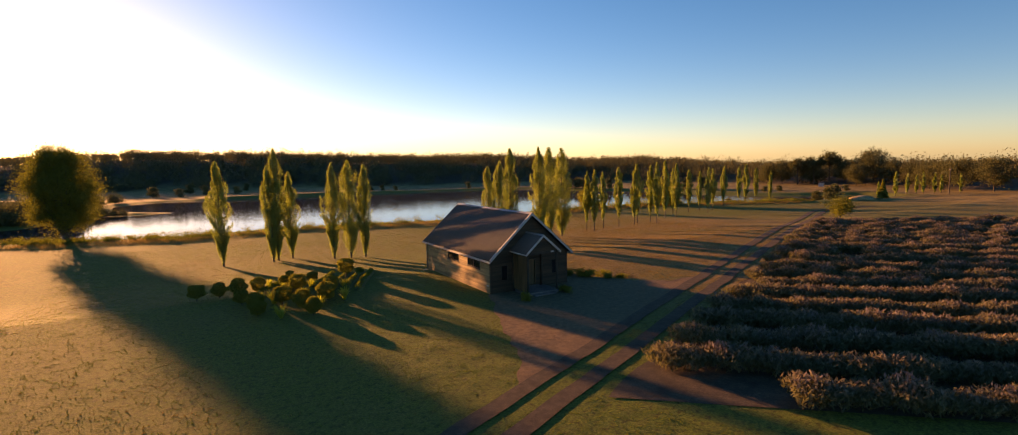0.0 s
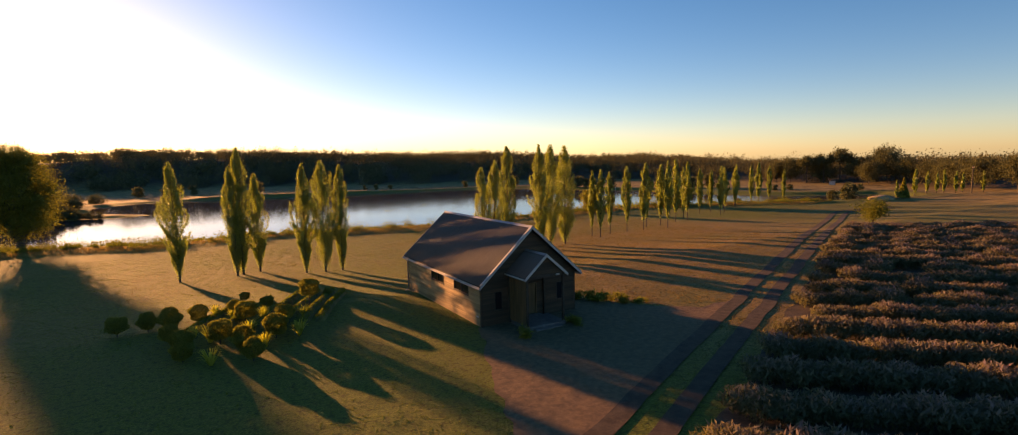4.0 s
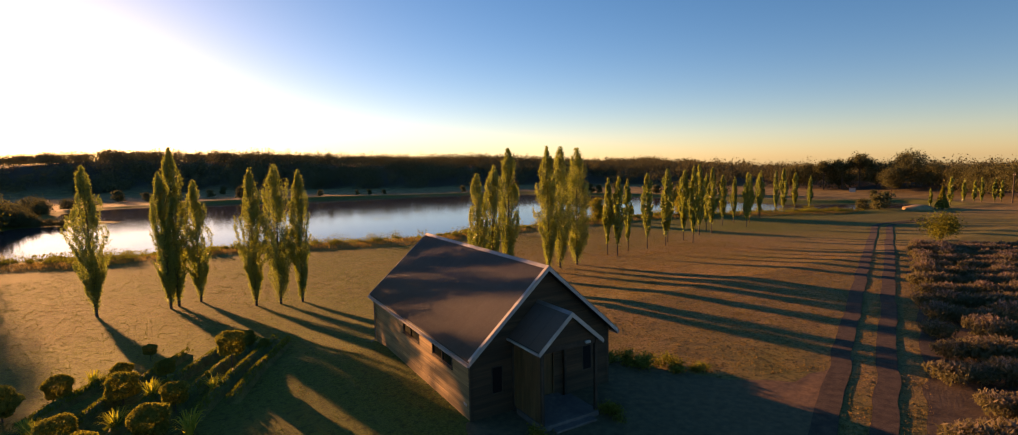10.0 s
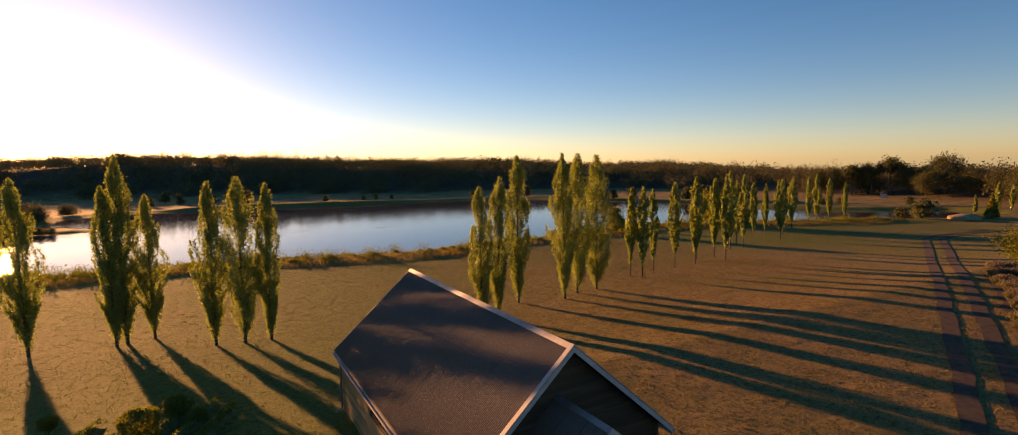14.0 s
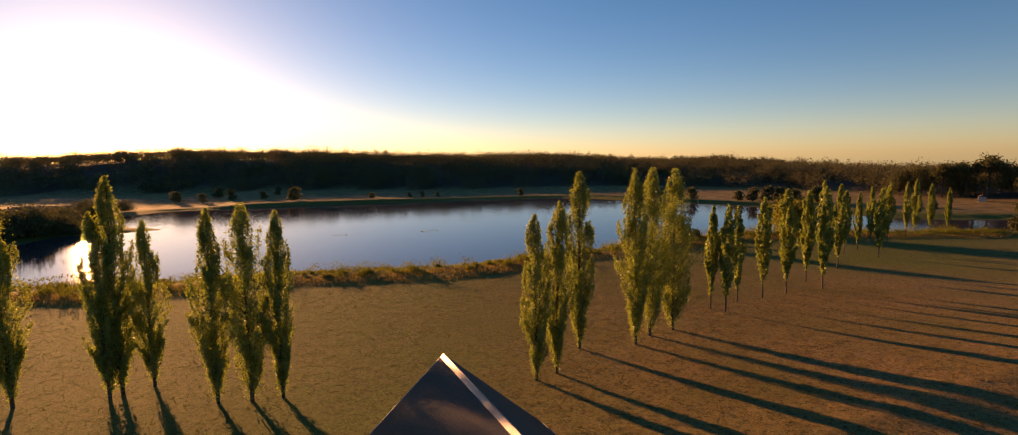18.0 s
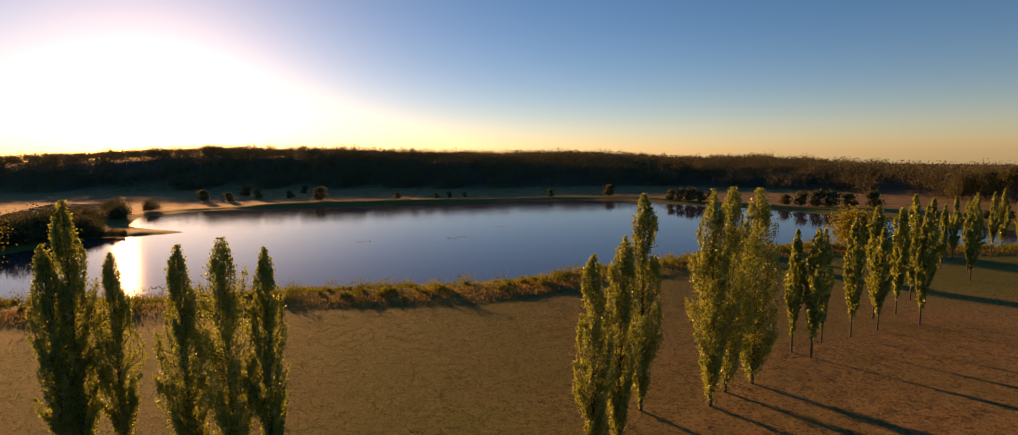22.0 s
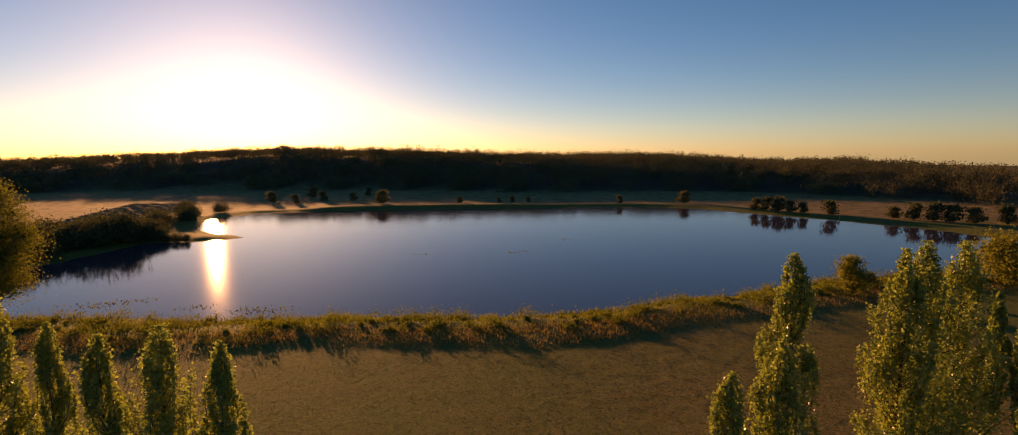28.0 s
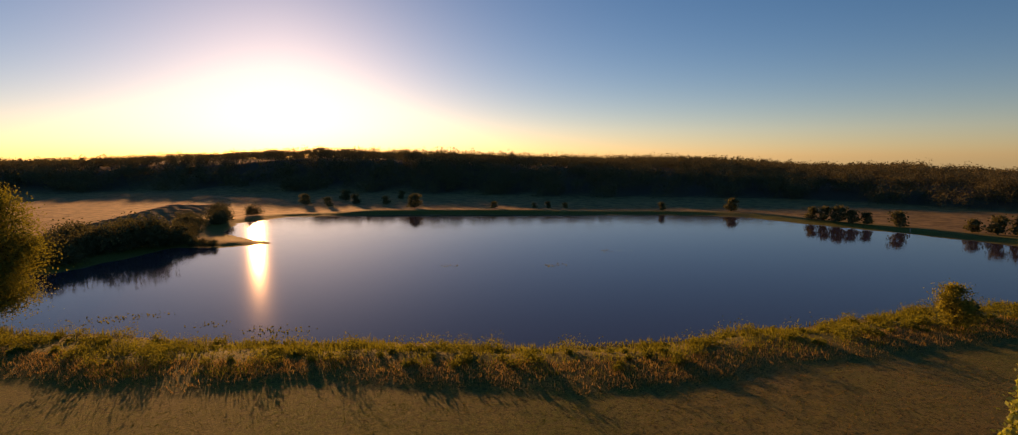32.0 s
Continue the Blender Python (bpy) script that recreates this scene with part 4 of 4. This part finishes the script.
def low_shrub(seed):
    """A sprawling knee-high shrub of several loose lumps."""
    r = np.random.default_rng(seed)
    shrub = tagged(new("low_shrub"), "low dark sprawling shrub beside the hall", "shrub", "shrubs beside the hall")
    limbs, spots = [], []
    for k in range(9):
        a, out, h = r.random() * 6.283, r.uniform(0.2, 0.8), r.uniform(0.25, 0.6)
        end = np.array((math.cos(a) * out, math.sin(a) * out, h))
        limbs.append(([(0, 0, -0.05), tuple(end * (0.5, 0.5, 0.7)), tuple(end)], [0.03, 0.015, 0.006]))
        q = r.normal(size=(170, 3)) * (0.2, 0.2, 0.13) + end
        spots.append(q)
    spots = np.concatenate(spots)
    spots[:, 2] = np.maximum(spots[:, 2], 0.03)
    part("stem", tubes("stem", limbs, BARK, 5), BARK, shrub)
    part("crown", leaves_mesh("crown", spots, 0.06 + 0.07 * r.random(len(spots)), SHRUB_LEAF, r), SHRUB_LEAF, shrub)
    return shrub


place([low_shrub(21), low_shrub(22)], [(9.4, 1.7, 0.9, 0), (10.2, 0.6, 1.0, 1), (11.2, -0.5, 0.8, 0), (8.8, 2.7, 0.8, 1), (12.2, -1.3, 0.6, 1), (1.3, -2.95, 0.7, 0), (5.35, -2.7, 0.75, 1)])

# ------------------------------------------------------------------ the timber hall
HX, HY, EAVE, RIDGE = 7.3, 12.9, 2.80, 6.02      # width, length, wall top, underside of the ridge
SLOPE = math.atan2(RIDGE - EAVE, HX / 2)
hall = tagged(new("timber_hall"), "weathered weatherboard hall with a grey iron gable roof", "house")
WINDOWS = ((1.7, 3.95), (5.68, 7.93))
SILL, HEAD = 1.74, 2.42


def joined(boxes):
    bm = bmesh.new()
    for lo, hi in boxes:
        piece = block(lo, hi)
        me = bpy.data.meshes.new("piece")
        piece.to_mesh(me)
        piece.free()
        bm.from_mesh(me)
        bpy.data.meshes.remove(me)
    return bm


T = 0.12
boxes = [((0, 0, -0.7), (T, HY, SILL)), ((0, 0, HEAD), (T, HY, EAVE))]
edges = [0.0] + [e for w in WINDOWS for e in w] + [HY]
for a, b in zip(edges[0::2], edges[1::2]):
    boxes.append(((0, a, SILL), (T, b, HEAD)))
wall_left = part("wall", joined(boxes), STUDS, hall)
wall_right = part("wall", block((HX - T, 0, -0.7), (HX, HY, EAVE)), STUDS, hall)
DOOR = (2.55, 4.15, 2.35)
wall_front = part("wall", joined([((T, 0, -0.7), (DOOR[0], T, EAVE)), ((DOOR[1], 0, -0.7), (HX - T, T, EAVE)), ((DOOR[0], 0, DOOR[2]), (DOOR[1], T, EAVE)), ((DOOR[0], 0, -0.7), (DOOR[1], T, 0.2))]), STUDS, hall)
wall_back = part("wall", block((T, HY - T, -0.7), (HX - T, HY, EAVE)), STUDS, hall)
part("floor", block((T, T, 0.05), (HX - T, HY - T, 0.2)), STUDS, hall)
part("ceiling", block((T, T, EAVE - 0.08), (HX - T, HY - T, EAVE - 0.02)), STUDS, hall)
for y0, wall in ((0.0, wall_front), (HY - 0.1, wall_back)):
    part("gable", prism([(0.02, EAVE), (HX - 0.02, EAVE), (HX / 2, RIDGE - 0.02)], y0, y0 + 0.1, 1), STUDS, hall)


def plank(lo, hi, axis, out, material, parent):
    """A lapped board: thick at its lower edge. axis: along which it runs; out: the way it faces."""
    (a0, z0), (a1, z1) = lo, hi
    outline = [(0.0, z0), (0.034, z0), (0.014, z1), (0.0, z1)]
    bm = bmesh.new()
    rings = []
    for a in (a0, a1):
        ring = []
        for o, z in outline:
            if axis == 1:
                ring.append(bm.verts.new((out[0] + out[1] * o, a, z)))
            else:
                ring.append(bm.verts.new((a, out[0] + out[1] * o, z)))
        rings.append(ring)
    bm.faces.new(rings[0])
    bm.faces.new(rings[1][::-1])
    for k in range(4):
        bm.faces.new((rings[0][k], rings[1][k], rings[1][(k + 1) % 4], rings[0][(k + 1) % 4]))
    bmesh.ops.recalc_face_normals(bm, faces=list(bm.faces))
    return part("plank", bm, material, parent)


def course_pieces(lo, hi, longest=4.4):
    cuts, at = [lo], lo
    while hi - at > longest:
        at += random.uniform(2.2, longest)
        if hi - at > 0.6:
            cuts.append(at)
    return list(zip(cuts, cuts[1:] + [hi]))


random.seed(12)
STEP = 0.195
z = -0.32
while z < EAVE - 0.02:
    top = min(z + STEP + 0.02, EAVE)
    for out, wall, cut in (((0.0, -1), wall_left, True), ((HX, 1), wall_right, False)):
        spans = [(0.0, HY)]
        if cut and top > SILL - 0.02 and z < HEAD - 0.02:
            spans = list(zip(edges[0::2], edges[1::2]))
        for lo, hi in spans:
            for a, b in course_pieces(lo, hi):
                plank((a + 0.003, z), (b - 0.003, top), 1, out, BOARD, wall)
    # end walls take the boards with shade in their colour
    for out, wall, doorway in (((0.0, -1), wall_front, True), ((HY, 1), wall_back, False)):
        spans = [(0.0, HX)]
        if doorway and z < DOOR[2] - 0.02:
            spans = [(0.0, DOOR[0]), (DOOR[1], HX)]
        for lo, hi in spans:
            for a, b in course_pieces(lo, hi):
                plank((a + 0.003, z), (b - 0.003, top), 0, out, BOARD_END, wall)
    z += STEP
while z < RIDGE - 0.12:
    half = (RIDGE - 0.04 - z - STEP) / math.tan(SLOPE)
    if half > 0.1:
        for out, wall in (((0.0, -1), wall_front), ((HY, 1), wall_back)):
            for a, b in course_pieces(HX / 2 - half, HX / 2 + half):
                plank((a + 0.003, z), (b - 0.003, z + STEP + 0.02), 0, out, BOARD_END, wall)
    z += STEP

for lo, hi in WINDOWS:
    window = part("window", joined([((-0.05, lo, SILL), (0.06, hi, SILL + 0.05)), ((-0.05, lo, HEAD - 0.05), (0.06, hi, HEAD)), ((-0.05, lo, SILL + 0.05), (0.06, lo + 0.05, HEAD - 0.05)), ((-0.05, hi - 0.05, SILL + 0.05), (0.06, hi, HEAD - 0.05))]), STUDS, hall, "dark narrow strip window")
    mid = (lo + hi) / 2
    part("mullion", block((-0.04, mid - 0.02, SILL + 0.05), (0.05, mid + 0.02, HEAD - 0.05)), STUDS, window)
    for a, b in ((lo + 0.05, mid - 0.02), (mid + 0.02, hi - 0.05)):
        part("pane", block((0.0, a, SILL + 0.05), (0.012, b, HEAD - 0.05)), GLASS, window)
    part("sill", block((-0.09, lo - 0.05, SILL - 0.05), (-0.035, hi + 0.05, SILL - 0.01), 0.006), STUDS, window)
for y0 in (0.52, 0.9, 4.4, 4.92, 8.25, 8.78):
    vent = part("eave_vent", block((-0.10, y0, 2.36), (-0.036, y0 + 0.26, 2.54), 0.01), STUDS, hall, "small dark eave bracket")
for a in (0.0, HX):
    for b in (0.0, HY):
        sx, sy = (-1 if a == 0 else 1), (-1 if b == 0 else 1)
        # all but the rear left corner take the shade-darkened colour
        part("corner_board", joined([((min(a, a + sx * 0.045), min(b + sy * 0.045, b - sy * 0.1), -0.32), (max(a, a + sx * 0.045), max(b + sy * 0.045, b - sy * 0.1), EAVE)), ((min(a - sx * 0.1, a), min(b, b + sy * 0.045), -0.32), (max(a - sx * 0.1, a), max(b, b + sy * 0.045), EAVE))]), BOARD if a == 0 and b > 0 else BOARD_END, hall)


def corrugated(width, run, name):
    """One corrugated sheet, waves across, lying along +x from the eave (0) up to the ridge (run)."""
    cols = int(width / 0.076) * 6
    v = np.linspace(0, width, cols + 1)
    w = 0.0095 * np.cos(2 * np.pi * v / 0.076)
    verts = []
    for dz in (0.0, -0.006):
        for x in (0.0, run):
            verts.append(np.stack([np.full_like(v, x), v, w + dz], 1))
    verts = np.concatenate(verts)
    m = cols + 1
    k = np.arange(cols)
    top = np.stack([k, k + m, k + m + 1, k + 1], 1)
    under = np.stack([k + 2 * m, k + 2 * m + 1, k + 3 * m + 1, k + 3 * m], 1)
    lip = np.stack([k, k + 1, k + 1 + 2 * m, k + 2 * m], 1)
    return mesh_of(name, verts, np.concatenate([top, under, lip]), IRON, True)


def roof_slope(eave_x, eave_z, ridge_x, ridge_z, y0, y1, parent, lift=0.09):
    run = math.hypot(ridge_x - eave_x, ridge_z - eave_z)
    angle = math.degrees(math.atan2(ridge_z - eave_z, abs(ridge_x - eave_x)))
    count = max(1, round((y1 - y0) / 0.76))
    wide = (y1 - y0) / count
    me = corrugated(wide, run, "roof_sheet")
    for k in range(count):
        sheet = part("roof_sheet", me, IRON, parent)
        if ridge_x > eave_x:
            sheet.matrix_basis = Matrix.Translation((eave_x, y0 + k * wide, eave_z + lift)) @ pose(0, 0, 0, 0, -angle, 0)
        else:
            sheet.matrix_basis = Matrix.Translation((eave_x, y0 + (k + 1) * wide, eave_z + lift)) @ pose(0, 0, 0, 0, 0, 180) @ pose(0, 0, 0, 0, -angle, 0)


def deck_board(eave_x, eave_z, ridge_x, ridge_z, y0, y1, parent):
    """The timber lining under the sheets."""
    part("roof_lining", prism([(eave_x, eave_z), (ridge_x, ridge_z), (ridge_x, ridge_z + 0.06), (eave_x, eave_z + 0.06)], y0, y1, 1), STUDS, parent)


OVER, Y0, Y1 = 0.24, -0.44, HY + 0.40
drop = OVER * math.tan(SLOPE)
for ex in (-OVER, HX + OVER):
    roof_slope(ex, EAVE - drop + 0.06, HX / 2, RIDGE + 0.06, Y0, Y1, hall)
    deck_board(ex, EAVE - drop + 0.03, HX / 2, RIDGE + 0.03, Y0 + 0.02, Y1 - 0.02, hall)
part("ridge_cap", prism([(HX / 2 - 0.13, RIDGE + 0.06), (HX / 2, RIDGE + 0.19), (HX / 2 + 0.13, RIDGE + 0.06), (HX / 2, RIDGE + 0.165)], Y0 - 0.02, Y1 + 0.02, 1), STEEL, hall, "pale folded metal ridge cap")


def barge(x0, z0, x1, z1, y, deep, parent):
    part("bargeboard", prism([(x0, z0), (x1, z1), (x1, z1 - deep), (x0, z0 - deep)], y - 0.035, y, 1), TRIM, parent, "off-white painted bargeboard")


for y in (Y0, Y1 + 0.035):
    for ex in (-OVER - 0.02, HX + OVER + 0.02):
        barge(ex, EAVE - drop + 0.15, HX / 2, RIDGE + 0.16, y, 0.19, hall)
for ex, sx in ((-OVER, -1), (HX + OVER, 1)):
    part("fascia", block((min(ex, ex + sx * 0.025), Y0, EAVE - drop - 0.09), (max(ex, ex + sx * 0.025), Y1, EAVE - drop + 0.07)), TRIM, hall)
    gutter = prism([(ex + sx * 0.025, EAVE - drop - 0.05), (ex + sx * 0.13, EAVE - drop - 0.05), (ex + sx * 0.14, EAVE - drop + 0.06), (ex + sx * 0.125, EAVE - drop + 0.06), (ex + sx * 0.115, EAVE - drop - 0.03), (ex + sx * 0.025, EAVE - drop - 0.03)], Y0, Y1, 1)
    part("gutter", gutter, TRIM, hall)
    px = ex + sx * 0.07
    part("downpipe", tubes("downpipe", [([(px, HY - 0.12, EAVE - drop - 0.05), (px - sx * 0.18, HY - 0.12, EAVE - drop - 0.3), (px - sx * 0.18, HY - 0.12, 0.05), (px + sx * 0.12, HY - 0.12, -0.12)], [0.045] * 4)], STEEL, 8), STEEL, hall, "grey metal downpipe")
part("doorstep", block((DOOR[0] - 0.2, -0.4, 0.0), (DOOR[1] + 0.2, 0.0, 0.24)), CONCRETE, hall)
door = part("door", joined([((DOOR[0] + 0.06, 0.03, 0.25), ((DOOR[0] + DOOR[1]) / 2 - 0.005, 0.08, DOOR[2] - 0.06)), (((DOOR[0] + DOOR[1]) / 2 + 0.005, 0.03, 0.25), (DOOR[1] - 0.06, 0.08, DOOR[2] - 0.06))]), DOORWOOD, hall, "closed brown timber double door")
part("door_frame", joined([((DOOR[0], -0.05, 0.2), (DOOR[0] + 0.06, 0.11, DOOR[2])), ((DOOR[1] - 0.06, -0.05, 0.2), (DOOR[1], 0.11, DOOR[2])), ((DOOR[0] + 0.06, -0.05, DOOR[2] - 0.06), (DOOR[1] - 0.06, 0.11, DOOR[2]))]), DOORWOOD, door)
for x in (3.27, 3.43):
    part("door_handle", tubes("door_handle", [([(x, 0.0, 1.15), (x, -0.03, 1.25), (x, 0.0, 1.35)], [0.012] * 3)], STEEL, 6), STEEL, door)
for x in (0.95, 5.75):
    slot = part("window", joined([((x, -0.05, 1.0), (x + 0.05, 0.0, 2.1)), ((x + 0.5, -0.05, 1.0), (x + 0.55, 0.0, 2.1)), ((x, -0.05, 2.1), (x + 0.55, 0.0, 2.15)), ((x, -0.06, 0.95), (x + 0.55, 0.0, 1.0))]), STUDS, hall, "narrow dark front window")
    part("pane", block((x + 0.05, -0.042, 1.0), (x + 0.5, -0.036, 2.1)), GLASS, slot)

for ex in (-OVER - 0.02, HX + OVER + 0.02):
    part("rake_flashing", prism([(ex, EAVE - drop + 0.175), (HX / 2, RIDGE + 0.185), (HX / 2, RIDGE + 0.20), (ex, EAVE - drop + 0.19)], Y0 - 0.04, Y0 + 0.13, 1), TRIM, hall, "off-white metal flashing along the roof edge")
part("meter_tag", block((-0.05, 0.32, 0.55), (-0.037, 0.62, 0.66), 0.004), TRIM, hall, "small white plate on the side wall")

# gabled porch over the door
PX, PW, PY, PE, PR = 3.35, 1.42, -2.45, 3.36, 4.58     # middle, half width, front, eave and ridge heights
part("porch_deck", block((PX - PW, PY + 0.05, -0.05), (PX + PW, -0.4, 0.24), 0.01), CONCRETE, hall, "worn grey concrete porch floor")
part("porch_step", block((PX - PW * 0.7, PY - 0.3, -0.05), (PX + PW * 0.7, PY + 0.05, 0.12), 0.01), CONCRETE, hall)
for x in (PX - PW + 0.08, PX + PW - 0.08):
    for y in (PY + 0.2, -0.12):
        part("porch_post", block((x - 0.065, y - 0.065, 0.0 if y > -1 else 0.24), (x + 0.065, y + 0.065, PE - 0.02), 0.008), STUDS, hall)
    part("porch_beam", block((x - 0.05, PY + 0.1, PE - 0.22), (x + 0.05, 0.0, PE - 0.02)), STUDS, hall)
for k in range(11):
    y = PY + 0.28 + k * 0.185
    part("panel_board", block((PX - PW + 0.055, y, 0.26), (PX - PW + 0.085 + 0.006 * (k % 2), y + 0.178, PE - 0.22)), DOORWOOD, hall)
part("porch_beam", block((PX - PW, PY + 0.14, PE - 0.2), (PX + PW, PY + 0.26, PE - 0.0)), STUDS, hall)
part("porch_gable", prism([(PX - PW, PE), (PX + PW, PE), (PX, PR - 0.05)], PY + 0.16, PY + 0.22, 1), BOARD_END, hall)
pdrop = 0.15 * (PR - PE) / PW
for sx in (-1, 1):
    ex = PX + sx * (PW + 0.15)
    roof_slope(ex, PE - pdrop + 0.03, PX, PR + 0.03, PY, 0.0, hall, 0.05)
    deck_board(ex, PE - pdrop, PX, PR, PY + 0.02, 0.0, hall)
    barge(ex + sx * 0.02, PE - pdrop + 0.1, PX, PR + 0.11, PY, 0.2, hall)
    part("gutter", block((min(ex, ex + sx * 0.08), PY, PE - pdrop - 0.05), (max(ex, ex + sx * 0.08), -0.04, PE - pdrop + 0.03)), TRIM, hall)
part("ridge_cap", prism([(PX - 0.13, PR + 0.0), (PX, PR + 0.115), (PX + 0.13, PR + 0.0), (PX, PR + 0.1)], PY - 0.01, 0.0, 1), STEEL, hall)
lamp = part("porch_light", block((PX + 0.72, PY + 0.02, PE - 0.12), (PX + 0.98, PY + 0.14, PE - 0.02), 0.02), TRIM, hall, "small white porch light")
part("bracket", block((PX + 0.82, PY + 0.14, PE - 0.09), (PX + 0.88, PY + 0.2, PE - 0.05)), STEEL, lamp)
